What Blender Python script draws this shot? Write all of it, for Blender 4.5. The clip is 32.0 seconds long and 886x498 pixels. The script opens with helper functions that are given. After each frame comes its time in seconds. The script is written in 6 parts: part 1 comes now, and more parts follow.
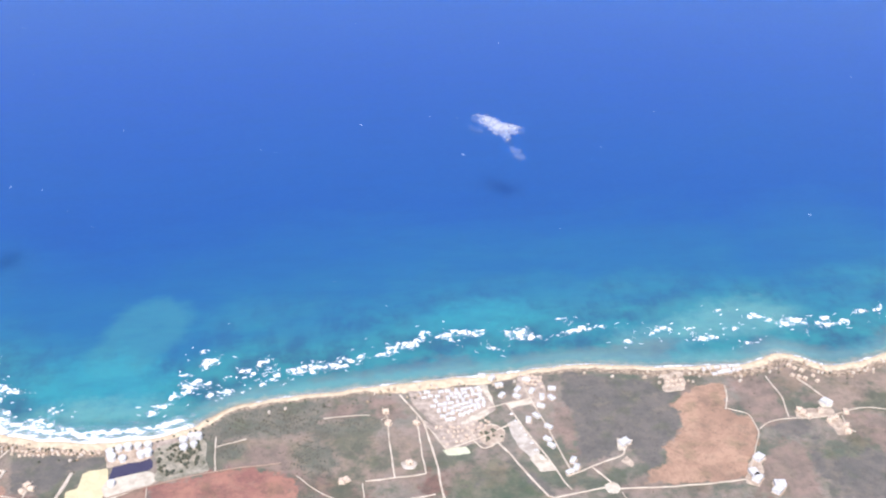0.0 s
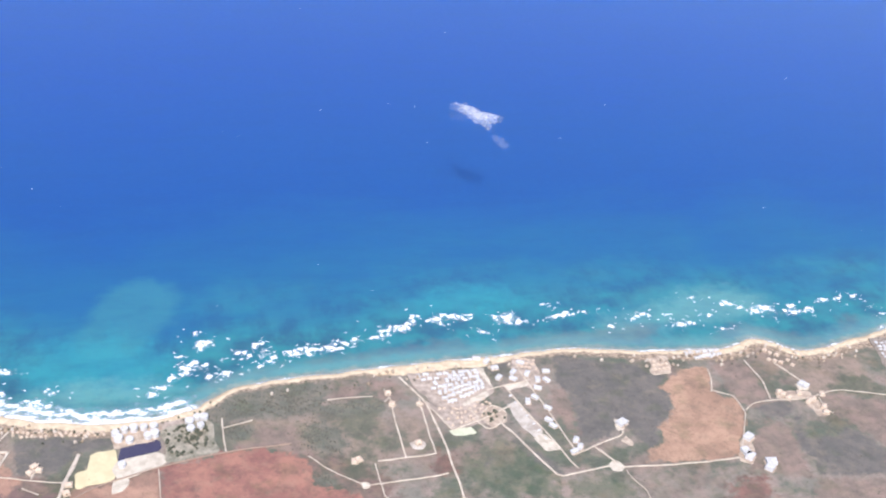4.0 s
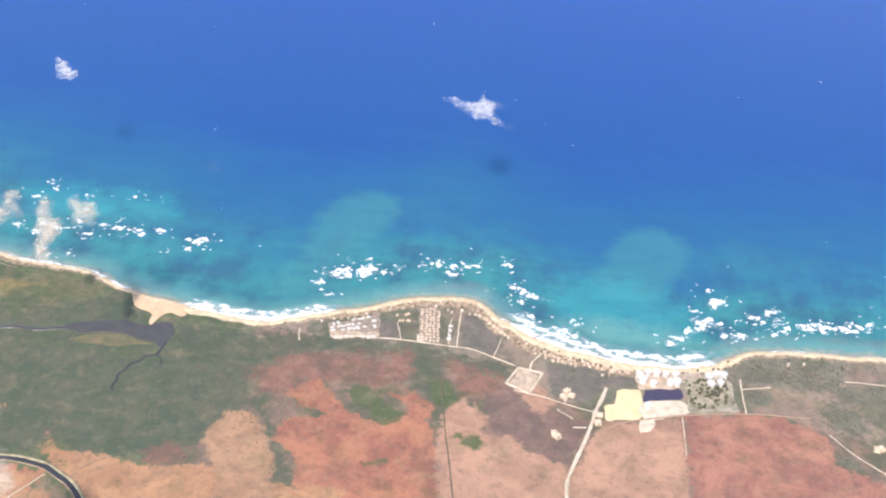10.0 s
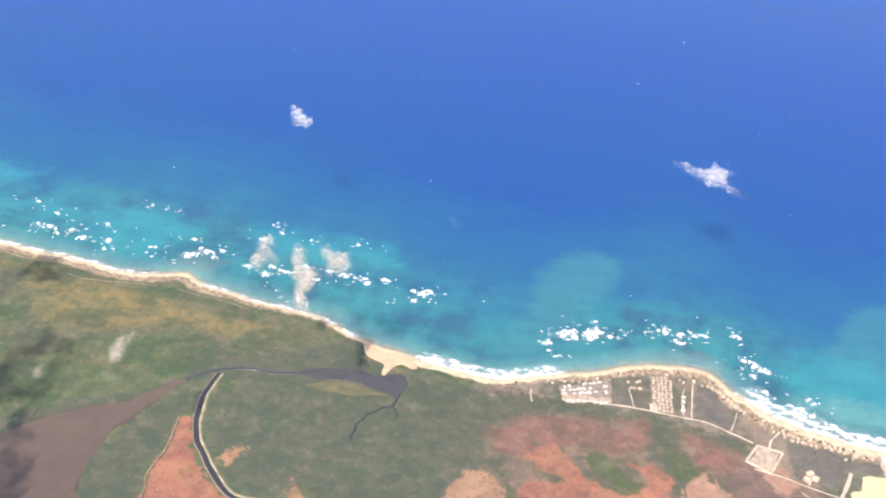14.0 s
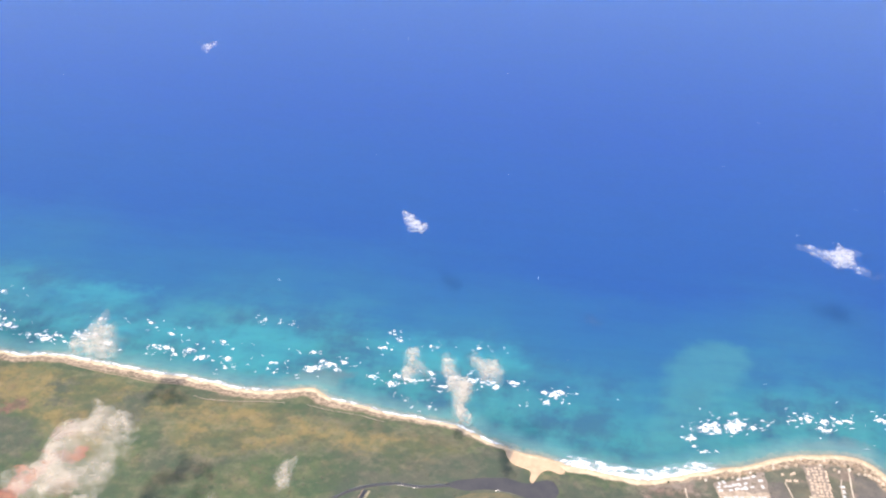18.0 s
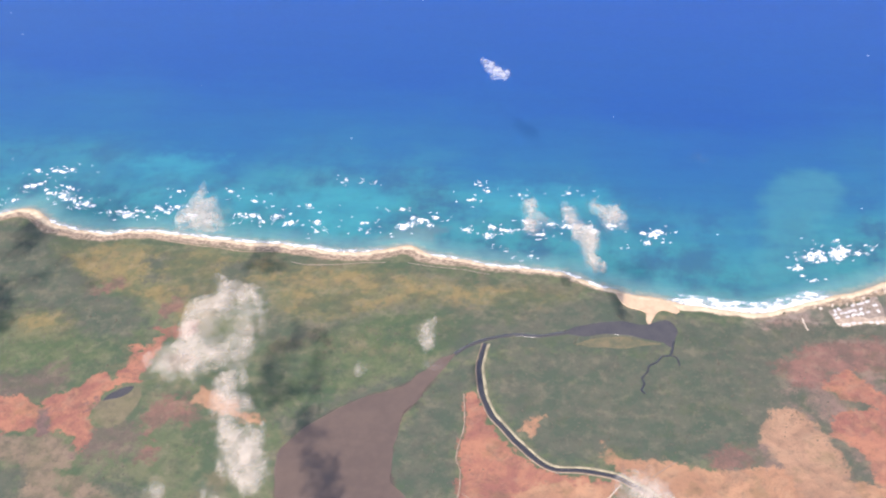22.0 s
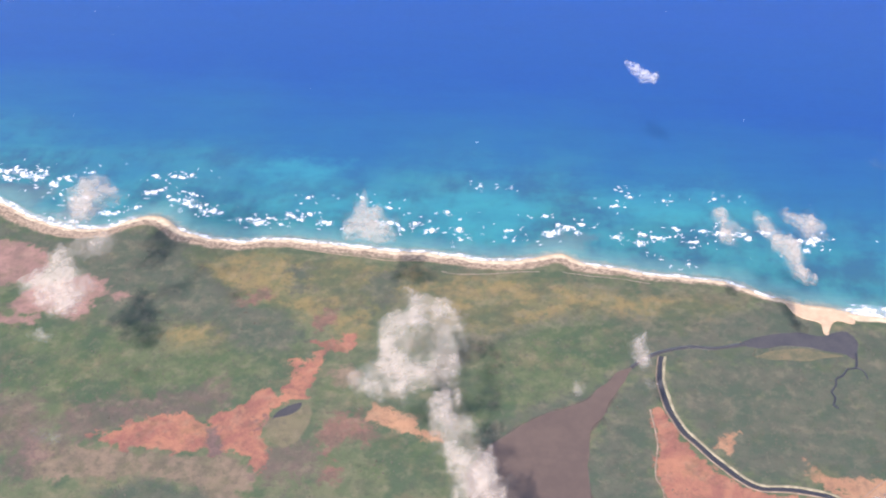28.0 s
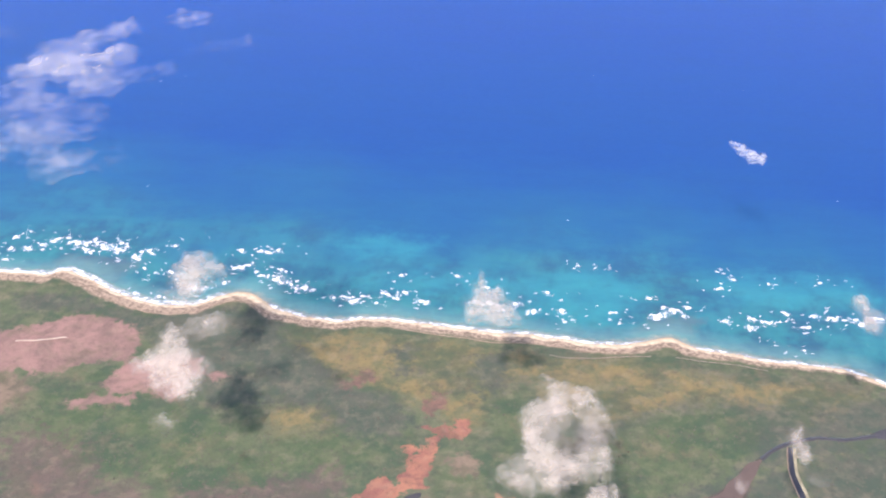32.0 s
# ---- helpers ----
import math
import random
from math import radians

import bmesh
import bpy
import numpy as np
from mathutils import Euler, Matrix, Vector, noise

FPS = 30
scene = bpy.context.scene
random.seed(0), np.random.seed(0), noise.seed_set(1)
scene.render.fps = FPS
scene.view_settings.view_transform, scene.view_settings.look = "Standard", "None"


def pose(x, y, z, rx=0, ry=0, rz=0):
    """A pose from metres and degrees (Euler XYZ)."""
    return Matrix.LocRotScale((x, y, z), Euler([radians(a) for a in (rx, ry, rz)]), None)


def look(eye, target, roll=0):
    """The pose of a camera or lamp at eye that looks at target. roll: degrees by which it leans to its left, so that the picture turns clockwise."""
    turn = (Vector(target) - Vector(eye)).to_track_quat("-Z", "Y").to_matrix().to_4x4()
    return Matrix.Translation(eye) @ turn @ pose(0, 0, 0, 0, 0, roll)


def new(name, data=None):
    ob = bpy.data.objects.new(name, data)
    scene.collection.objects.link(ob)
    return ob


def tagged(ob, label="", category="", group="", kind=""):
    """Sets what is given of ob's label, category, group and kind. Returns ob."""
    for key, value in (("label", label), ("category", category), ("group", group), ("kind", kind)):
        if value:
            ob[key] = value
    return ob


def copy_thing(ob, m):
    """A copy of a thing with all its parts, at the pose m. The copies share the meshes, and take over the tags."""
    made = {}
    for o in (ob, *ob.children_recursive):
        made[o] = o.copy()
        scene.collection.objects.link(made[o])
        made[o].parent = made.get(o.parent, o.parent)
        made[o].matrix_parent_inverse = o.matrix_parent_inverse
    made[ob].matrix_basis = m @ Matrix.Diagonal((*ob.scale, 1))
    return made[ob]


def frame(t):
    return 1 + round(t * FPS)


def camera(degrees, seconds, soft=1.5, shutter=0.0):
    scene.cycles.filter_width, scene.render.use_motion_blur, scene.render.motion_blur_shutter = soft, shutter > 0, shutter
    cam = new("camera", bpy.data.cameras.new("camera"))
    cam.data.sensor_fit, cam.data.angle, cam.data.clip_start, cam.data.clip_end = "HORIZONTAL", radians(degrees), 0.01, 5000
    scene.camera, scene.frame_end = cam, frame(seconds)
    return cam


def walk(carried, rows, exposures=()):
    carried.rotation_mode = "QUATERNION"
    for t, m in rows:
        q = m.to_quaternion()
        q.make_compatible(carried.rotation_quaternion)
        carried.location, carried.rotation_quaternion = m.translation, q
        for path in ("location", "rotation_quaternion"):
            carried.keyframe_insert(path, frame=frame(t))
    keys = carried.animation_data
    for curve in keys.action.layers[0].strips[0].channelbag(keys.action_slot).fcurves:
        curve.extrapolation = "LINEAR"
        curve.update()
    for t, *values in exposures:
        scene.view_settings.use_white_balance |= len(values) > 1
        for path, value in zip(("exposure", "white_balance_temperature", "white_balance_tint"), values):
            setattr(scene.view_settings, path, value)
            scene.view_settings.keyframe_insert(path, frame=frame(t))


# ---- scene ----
cam = camera(41.32, 32.0, soft=2.2)
# time, eye, target, roll
PATH = [
    (0.0, (13.4, 3.6, 795.9), (122.4, 859.3, 289.9), 0.01),
    (0.5, (-5.8, 4.3, 795.9), (138.3, 842.4, 269.7), 1.16),
    (1.0, (-25.0, 4.9, 795.9), (158.9, 830.0, 261.6), 2.25),
    (1.5, (-44.0, 5.3, 796.0), (180.9, 829.9, 276.9), 3.10),
    (2.0, (-62.9, 5.7, 796.1), (203.8, 828.4, 294.1), 3.82),
    (2.5, (-81.8, 5.9, 796.2), (214.8, 820.5, 297.7), 4.40),
    (4.5, (-156.2, 5.9, 797.0), (24.5, 844.6, 283.2), 5.05),
    (5.0, (-174.6, 5.7, 797.3), (-30.6, 848.1, 278.0), 5.38),
    (5.5, (-192.9, 5.4, 797.6), (-84.5, 849.0, 271.5), 5.58),
    (6.0, (-211.2, 5.1, 797.9), (-135.5, 847.1, 263.7), 5.56),
    (6.5, (-229.4, 4.7, 798.2), (-182.7, 843.2, 255.3), 5.60),
    (7.0, (-247.5, 4.2, 798.6), (-225.1, 838.6, 247.9), 5.54),
    (7.5, (-265.5, 3.7, 798.9), (-262.3, 834.6, 242.5), 5.52),
    (8.0, (-283.4, 3.2, 799.3), (-295.2, 831.7, 239.6), 5.45),
    (8.5, (-301.3, 2.6, 799.7), (-325.7, 829.7, 238.2), 5.20),
    (9.0, (-319.2, 1.9, 800.1), (-355.5, 827.6, 237.1), 4.84),
    (9.5, (-337.0, 1.3, 800.5), (-384.8, 826.0, 237.1), 4.44),
    (10.0, (-354.7, 0.6, 800.9), (-414.4, 825.4, 238.7), 4.00),
    (10.5, (-372.3, -0.1, 801.3), (-444.9, 825.4, 241.6), 3.54),
    (11.0, (-390.0, -0.8, 801.8), (-476.1, 826.1, 246.1), 3.08),
    (11.5, (-407.5, -1.6, 802.2), (-507.9, 827.5, 252.1), 2.59),
    (12.0, (-425.0, -2.3, 802.6), (-539.6, 831.2, 262.1), 2.51),
    (12.5, (-442.5, -3.0, 803.1), (-568.7, 837.5, 276.2), 3.17),
    (13.0, (-460.0, -3.7, 803.5), (-597.0, 839.9, 284.3), 3.95),
    (13.5, (-477.4, -4.4, 803.9), (-626.0, 831.0, 274.8), 4.05),
    (14.0, (-494.7, -5.1, 804.3), (-651.4, 824.3, 268.1), 3.74),
    (14.5, (-512.0, -5.8, 804.7), (-686.0, 855.8, 327.8), 2.53),
    (15.0, (-529.3, -6.4, 805.1), (-713.6, 862.7, 346.1), 1.31),
    (15.5, (-546.6, -7.0, 805.5), (-732.6, 858.3, 340.2), 0.43),
    (17.5, (-615.5, -9.0, 806.9), (-794.2, 853.6, 333.6), -0.17),
    (18.0, (-632.6, -9.4, 807.2), (-807.8, 854.1, 334.3), -0.07),
    (18.5, (-649.8, -9.7, 807.5), (-821.1, 855.1, 335.4), -0.06),
    (19.0, (-667.0, -9.9, 807.8), (-834.1, 856.3, 336.9), -0.05),
    (19.5, (-684.1, -10.0, 808.0), (-846.5, 857.7, 338.2), 0.21),
    (20.0, (-701.2, -10.1, 808.2), (-857.7, 858.7, 338.5), 0.26),
    (20.5, (-718.4, -10.0, 808.4), (-872.0, 855.5, 331.8), -0.57),
    (21.0, (-735.5, -9.9, 808.6), (-889.5, 841.1, 306.5), -2.22),
    (21.5, (-752.6, -9.7, 808.7), (-905.4, 815.3, 264.7), -3.49),
    (22.0, (-769.8, -9.4, 808.8), (-918.0, 786.5, 221.8), -3.70),
    (22.5, (-786.9, -9.0, 808.9), (-930.3, 768.2, 196.1), -3.64),
    (23.0, (-804.1, -8.4, 808.9), (-944.1, 762.8, 187.9), -3.55),
    (23.5, (-821.3, -7.8, 808.9), (-958.7, 762.8, 186.5), -3.45),
    (24.0, (-838.5, -7.0, 808.8), (-973.7, 763.7, 186.1), -3.25),
    (24.5, (-855.7, -6.1, 808.7), (-989.7, 765.3, 186.6), -3.18),
    (25.0, (-872.9, -5.0, 808.6), (-1005.9, 768.0, 188.3), -3.10),
    (25.5, (-890.2, -3.8, 808.4), (-1022.9, 772.7, 192.5), -3.03),
    (26.0, (-907.5, -2.5, 808.2), (-1038.5, 779.3, 198.5), -2.94),
    (26.5, (-924.8, -1.0, 807.9), (-1054.2, 787.1, 206.2), -2.92),
    (28.5, (-994.4, 6.6, 806.3), (-1121.1, 803.3, 215.4), -3.01),
    (29.0, (-1011.9, 8.9, 805.8), (-1137.4, 805.7, 214.7), -2.85),
    (29.5, (-1029.5, 11.4, 805.2), (-1154.0, 808.3, 214.2), -2.65),
    (30.0, (-1047.0, 14.1, 804.6), (-1170.3, 811.1, 213.3), -2.51),
    (30.5, (-1064.7, 16.9, 803.9), (-1187.1, 814.1, 212.6), -2.41),
    (31.0, (-1082.4, 20.0, 803.1), (-1202.9, 818.8, 213.7), -2.23),
    (31.5, (-1100.1, 23.3, 802.2), (-1220.1, 833.3, 228.2), -2.09),
    (32.0, (-1117.9, 26.8, 801.3), (-1234.0, 857.5, 256.9), -1.59),
]
walk(cam, [(t, look(eye, target, roll)) for t, eye, target, roll in PATH],
     exposures=[(0.0, 0.84, 6180, 14), (2.0, 0.75, 6130, 14), (6.0, 0.77, 6130, 13), (7.0, 0.80, 6230, 13), (8.0, 0.86, 6430, 11), (9.0, 0.88, 6660, 11), (10.5, 0.85, 6710, 12), (12.0, 0.84, 6900, 12),
                (14.5, 0.95, 6920, 13), (20.5, 0.95, 6820, 14), (22.5, 0.84, 6520, 19), (24.5, 0.85, 6420, 20), (28.0, 0.85, 6420, 20), (32.0, 0.87, 6420, 21)])

# ---- light: high sun from inland, clear sky ----
SUN_WAY = Vector((-0.18, -0.76, 1.0)).normalized()
world = bpy.data.worlds.new("sky")
scene.world = world
world.use_nodes = True
wn = world.node_tree.nodes
sky = wn.new("ShaderNodeTexSky")
sky.sky_type = "NISHITA"
sky.sun_disc = False
sky.sun_elevation = math.asin(SUN_WAY.z)
sky.sun_rotation = math.atan2(SUN_WAY.x, SUN_WAY.y)
sky.altitude = 800.0
sky.air_density, sky.dust_density, sky.ozone_density = 1.0, 0.7, 1.0
wn["Background"].inputs[1].default_value = 0.15
world.node_tree.links.new(sky.outputs[0], wn["Background"].inputs[0])
sun_data = bpy.data.lights.new("sun", "SUN")
sun_data.energy, sun_data.angle, sun_data.color = 3.4, radians(0.5), (1.0, 0.94, 0.86)
sun = new("sun", sun_data)
sun.matrix_world = Matrix.Translation((0, 0, 900)) @ SUN_WAY.to_track_quat("Z", "Y").to_matrix().to_4x4()


# ---- materials ----
class Nodes:
    """A short way to write a node material."""

    def __init__(self, name, rough=0.9, spec=0.2):
        self.m = bpy.data.materials.new(name)
        self.m.use_nodes = True
        self.t = self.m.node_tree
        self.b = self.t.nodes["Principled BSDF"]
        self.b.inputs["Roughness"].default_value = rough
        self.b.inputs["Specular IOR Level"].default_value = spec
        self.pos = self.t.nodes.new("ShaderNodeNewGeometry").outputs["Position"]

    def put(self, socket, value):
        if isinstance(value, bpy.types.NodeSocket):
            self.t.links.new(value, socket)
        elif hasattr(value, "__len__") and len(value) == 3 and len(socket.default_value) == 4:
            socket.default_value = (*value, 1)
        else:
            socket.default_value = value

    def noise(self, size, detail=4.0, rough=0.55, where=None, stretch=None, swirl=0.0):
        n = self.t.nodes.new("ShaderNodeTexNoise")
        v = where or self.pos
        if stretch:
            s = self.t.nodes.new("ShaderNodeVectorMath")
            s.operation = "MULTIPLY"
            self.put(s.inputs[0], v)
            s.inputs[1].default_value = stretch
            v = s.outputs[0]
        self.put(n.inputs["Vector"], v)
        n.inputs["Scale"].default_value = 1.0 / size
        n.inputs["Detail"].default_value = detail
        n.inputs["Distortion"].default_value = swirl
        n.inputs["Roughness"].default_value = rough
        return n.outputs["Fac"]

    def math(self, op, a, b=0.0, clamp=False):
        n = self.t.nodes.new("ShaderNodeMath")
        n.operation, n.use_clamp = op, clamp
        self.put(n.inputs[0], a)
        self.put(n.inputs[1], b)
        return n.outputs[0]

    def ramp(self, x, lo, hi, a=0.0, b=1.0):
        n = self.t.nodes.new("ShaderNodeMapRange")
        n.interpolation_type = "SMOOTHSTEP"
        self.put(n.inputs["Value"], x)
        for key, v in (("From Min", lo), ("From Max", hi), ("To Min", a), ("To Max", b)):
            n.inputs[key].default_value = v
        return n.outputs["Result"]

    def mix(self, fac, a, b, kind="MIX"):
        n = self.t.nodes.new("ShaderNodeMix")
        n.data_type, n.blend_type = "RGBA", kind
        self.put(n.inputs[0], fac)
        self.put(n.inputs[6], a)
        self.put(n.inputs[7], b)
        return n.outputs[2]

    def attr(self, name):
        n = self.t.nodes.new("ShaderNodeAttribute")
        n.attribute_name = name
        return n.outputs["Fac"]

    def chance(self):
        return self.t.nodes.new("ShaderNodeObjectInfo").outputs["Random"]

    def island(self):
        n = self.t.nodes.new("ShaderNodeNewGeometry")
        return n.outputs["Random Per Island"]

    def bump(self, height, strength=0.5, distance=1.0):
        n = self.t.nodes.new("ShaderNodeBump")
        self.put(n.inputs["Height"], height)
        n.inputs["Strength"].default_value, n.inputs["Distance"].default_value = strength, distance
        self.t.links.new(n.outputs["Normal"], self.b.inputs["Normal"])

    def colour(self, value):
        self.put(self.b.inputs["Base Color"], value)
        return self.m


def grained(name, a, b, size, rough=0.9, spec=0.2):
    """Two colours mixed by noise at two scales, and a little from thing to thing."""
    n = Nodes(name, rough, spec)
    big, small = n.noise(size, 5), n.noise(size * 0.13, 3)
    f = n.math("ADD", n.math("MULTIPLY", big, 0.65), n.math("MULTIPLY", small, 0.35))
    c = n.mix(n.ramp(f, 0.36, 0.64), a, b)
    c = n.mix(n.math("MULTIPLY", n.chance(), 0.35), c, tuple(v * 0.7 for v in a))
    return n.colour(c)


# ---- plan: the coast, from east to west ----
COAST = [
    (2200, 930), (1400, 990), (862, 1026), (800, 1042), (741, 1065), (666, 1045), (594, 1033), (544, 1063), (494, 1049), (409, 1054),
    (308, 1069), (193, 1064), (82, 1059), (-28, 1050), (-77, 1043), (-116, 1021), (-147, 1004), (-196, 998), (-245, 1002), (-315, 1020),
    (-358, 1050), (-392, 1078), (-445, 1076), (-485, 1059), (-536, 1034), (-604, 1003), (-635, 997), (-690, 1005), (-735, 1016), (-774, 1024),
    (-834, 1050), (-905, 1060), (-986, 1075), (-1013, 1092), (-1029, 1088), (-1080, 1073), (-1150, 1081), (-1249, 1088), (-1337, 1097), (-1407, 1090),
    (-1468, 1106), (-1505, 1133), (-1535, 1129), (-1567, 1105), (-1602, 1101), (-1673, 1123), (-1718, 1149), (-1753, 1162), (-1829, 1152), (-2400, 1190),
]


def smooth_line(points, step=6.0, wobble=0.0):
    """A Catmull-Rom line through the points, evenly stepped, with a little natural wobble."""
    p = np.array(points, float)
    p = np.vstack([2 * p[0] - p[1], p, 2 * p[-1] - p[-2]])
    out = []
    for i in range(1, len(p) - 2):
        n = max(2, int(np.linalg.norm(p[i + 1] - p[i]) / step))
        for k in range(n):
            u = k / n
            out.append(0.5 * (2 * p[i] + (p[i + 1] - p[i - 1]) * u + (2 * p[i - 1] - 5 * p[i] + 4 * p[i + 1] - p[i + 2]) * u * u
                              + (3 * p[i] - p[i - 1] - 3 * p[i + 1] + p[i + 2]) * u ** 3))
    out.append(p[-2])
    out = np.array(out)
    if wobble:
        for i, (x, y) in enumerate(out):
            out[i] += wobble * np.array([noise.noise((x / 23, y / 23, 3.1)), noise.noise((x / 23, y / 23, 8.7))])
    return out


coast_line = smooth_line(COAST, 8.0, 4.0)
_order = np.argsort(coast_line[:, 0])
COAST_X, COAST_Y = coast_line[_order, 0], coast_line[_order, 1]


def offshore(x, y):
    """Signed distance from the waterline: positive out at sea."""
    x, y = np.asarray(x, float), np.asarray(y, float)
    dy = y - np.interp(x, COAST_X, COAST_Y)
    slope = (np.interp(x + 12, COAST_X, COAST_Y) - np.interp(x - 12, COAST_X, COAST_Y)) / 24
    near = dy / np.sqrt(1 + slope ** 2)
    far = y - np.interp(x, COAST_X[::6], COAST_Y[::6])
    w = np.clip((np.abs(dy) - 40) / 120, 0, 1)
    return near * (1 - w) + far * w


def height(x, y):
    """The ground's height: a sloping beach, low coastal plain, seabed."""
    d = -offshore(x, y)
    return np.where(d > 0, 2.4 * (1 - np.exp(-np.maximum(d, 0) / 14)), np.maximum(d * 0.06, -25.0))


def stretched(lo, hi, step, far):
    """Evenly stepped in the middle, ever wider outwards."""
    mid = list(np.arange(lo, hi + step, step))
    a, b, w = lo, mid[-1], step
    left, right = [], []
    while a > -far or b < far:
        w *= 1.7
        if a > -far:
            a -= w
            left.append(a)
        if b < far:
            b += w
            right.append(b)
    return np.array(left[::-1] + mid + right)


def sheet(name, xs, ys, zf, attributes, material, smooth=True):
    """A level sheet over the grid xs, ys, with named values at its corners."""
    gx, gy = np.meshgrid(xs, ys)
    x, y = gx.ravel(), gy.ravel()
    z = zf(x, y)
    nx, ny = len(xs), len(ys)
    i = (np.arange(ny - 1)[:, None] * nx + np.arange(nx - 1)[None, :]).ravel()
    faces = np.stack([i, i + 1, i + 1 + nx, i + nx], 1)
    me = bpy.data.meshes.new(name)
    me.vertices.add(len(x))
    me.vertices.foreach_set("co", np.stack([x, y, z], 1).ravel())
    me.loops.add(faces.size)
    me.loops.foreach_set("vertex_index", faces.ravel())
    me.polygons.add(len(faces))
    me.polygons.foreach_set("loop_start", np.arange(0, faces.size, 4))
    me.polygons.foreach_set("use_smooth", np.full(len(faces), smooth))
    me.update(calc_edges=True)
    for key, f in attributes.items():
        a = me.attributes.new(key, "FLOAT", "POINT")
        a.data.foreach_set("value", f(x, y).astype(np.float32))
    me.materials.append(material)
    return new(name, me)


def inside(polygon, x, y):
    """Signed distance to a polygon: positive inside."""
    p = np.array(polygon, float)
    d = np.full(len(x), 1e9)
    odd = np.zeros(len(x), bool)
    for (ax, ay), (bx, by) in zip(p, np.roll(p, -1, 0)):
        ex, ey = bx - ax, by - ay
        u = np.clip(((x - ax) * ex + (y - ay) * ey) / (ex * ex + ey * ey + 1e-9), 0, 1)
        d = np.minimum(d, (x - ax - u * ex) ** 2 + (y - ay - u * ey) ** 2)
        if ay != by:
            odd ^= ((ay > y) != (by > y)) & (x < ex * (y - ay) / ey + ax)
    d = np.sqrt(d)
    return np.where(odd, d, -d)


def cover(polygons):
    """The greatest signed distance into any of the polygons, no further than 60 m."""
    def value(x, y):
        best = np.full(len(x), -60.0)
        for poly in polygons:
            q = np.array(poly, float)
            near = (x > q[:, 0].min() - 60) & (x < q[:, 0].max() + 60) & (y > q[:, 1].min() - 60) & (y < q[:, 1].max() + 60)
            if near.any():
                best[near] = np.maximum(best[near], inside(poly, x[near], y[near]))
        return best
    return value


# ---- plan: land cover, patch by patch ----
LAND, PLUMES, REEFS, SHOALS, MILK = {}, [], [], [], []


def patch(kind, *corners):
    LAND.setdefault(kind, []).append(corners)


patch("loam", (-610, 990), (-480, 976), (-390, 966), (-345, 935), (-260, 915), (-160, 915), (-60, 940), (0, 925), (60, 870), (60, 600), (-720, 600), (-640, 850), (-650, 930))
patch("west", (-585, 1250), (-2600, 1400), (-2600, 200), (-585, 200), (-560, 700), (-640, 860))
patch("yellow", (-1464, 1055), (-1414, 1068), (-1360, 1064), (-1295, 1061), (-1229, 1054), (-1165, 1041), (-1103, 1039), (-1041, 1040), (-993, 1034), (-1011, 999), (-1065, 980), (-1100, 981), (-1143, 992), (-1174, 1003), (-1190, 978), (-1218, 912), (-1237, 924), (-1258, 944), (-1283, 951), (-1309, 963), (-1370, 986), (-1437, 1026))
patch("yellow", (-1431, 909), (-1414, 937), (-1373, 945), (-1350, 922), (-1362, 895), (-1414, 890))
patch("yellow", (-1150, 1023), (-1048, 1041), (-980, 1027), (-916, 1022), (-853, 1020), (-815, 1003), (-851, 990), (-913, 988), (-1005, 978), (-1069, 948), (-1118, 944), (-1150, 971))
patch("yellow", (-1659, 820), (-1631, 819), (-1608, 785), (-1615, 761), (-1633, 763))
patch("scrub", (-1789, 1107), (-1717, 1107), (-1613, 1076), (-1549, 1092), (-1477, 1104), (-1445, 1057), (-1368, 977), (-1308, 958), (-1273, 925), (-1298, 900), (-1326, 894), (-1383, 933), (-1433, 938), (-1497, 923), (-1539, 996), (-1615, 1042), (-1667, 1071), (-1733, 1079), (-1770, 1067))
patch("scrub", (-1319, 1036), (-1298, 1043), (-1291, 998), (-1306, 997))
patch("scrub", (-1227, 1033), (-1197, 1046), (-1185, 988), (-1200, 958), (-1214, 976))
patch("green", (-1663, 945), (-1629, 973), (-1546, 923), (-1495, 918), (-1424, 880), (-1350, 896), (-1302, 891), (-1307, 853), (-1359, 831), (-1417, 796), (-1481, 782), (-1538, 814), (-1605, 834), (-1660, 863), (-1682, 915))
patch("green", (-1207, 967), (-1179, 988), (-1158, 953), (-1174, 882), (-1175, 834), (-1204, 847), (-1195, 914))
patch("green", (-1086, 924), (-1029, 965), (-954, 972), (-916, 940), (-964, 886), (-1024, 848), (-1061, 807), (-1093, 812))
patch("green", (-1178, 760), (-1144, 785), (-1091, 769), (-1085, 741), (-1180, 731))
patch("umber", (-1591, 787), (-1562, 801), (-1538, 815), (-1511, 787), (-1482, 738), (-1496, 700), (-1522, 698), (-1525, 733), (-1574, 758))
patch("umber", (-1628, 753), (-1604, 762), (-1589, 742), (-1599, 712), (-1609, 711))
patch("umber", (-1496, 784), (-1476, 802), (-1423, 817), (-1381, 829), (-1340, 850), (-1326, 824), (-1349, 791), (-1377, 790), (-1413, 781), (-1447, 763), (-1482, 752))
patch("umber", (-1298, 755), (-1249, 775), (-1223, 763), (-1215, 728), (-1281, 721))
patch("umber", (-1065, 668), (-1036, 677), (-1018, 639), (-1058, 635))
patch("pink", (-1865, 996), (-1805, 1012), (-1772, 1028), (-1738, 1045), (-1711, 1062), (-1681, 1072), (-1650, 1065), (-1619, 1051), (-1603, 1026), (-1602, 995), (-1652, 981), (-1671, 964), (-1694, 959), (-1718, 968), (-1741, 962), (-1771, 943), (-1829, 930))
patch("bare", (-1829, 930), (-1741, 962), (-1718, 955), (-1690, 934), (-1702, 905), (-1710, 895), (-1792, 861))
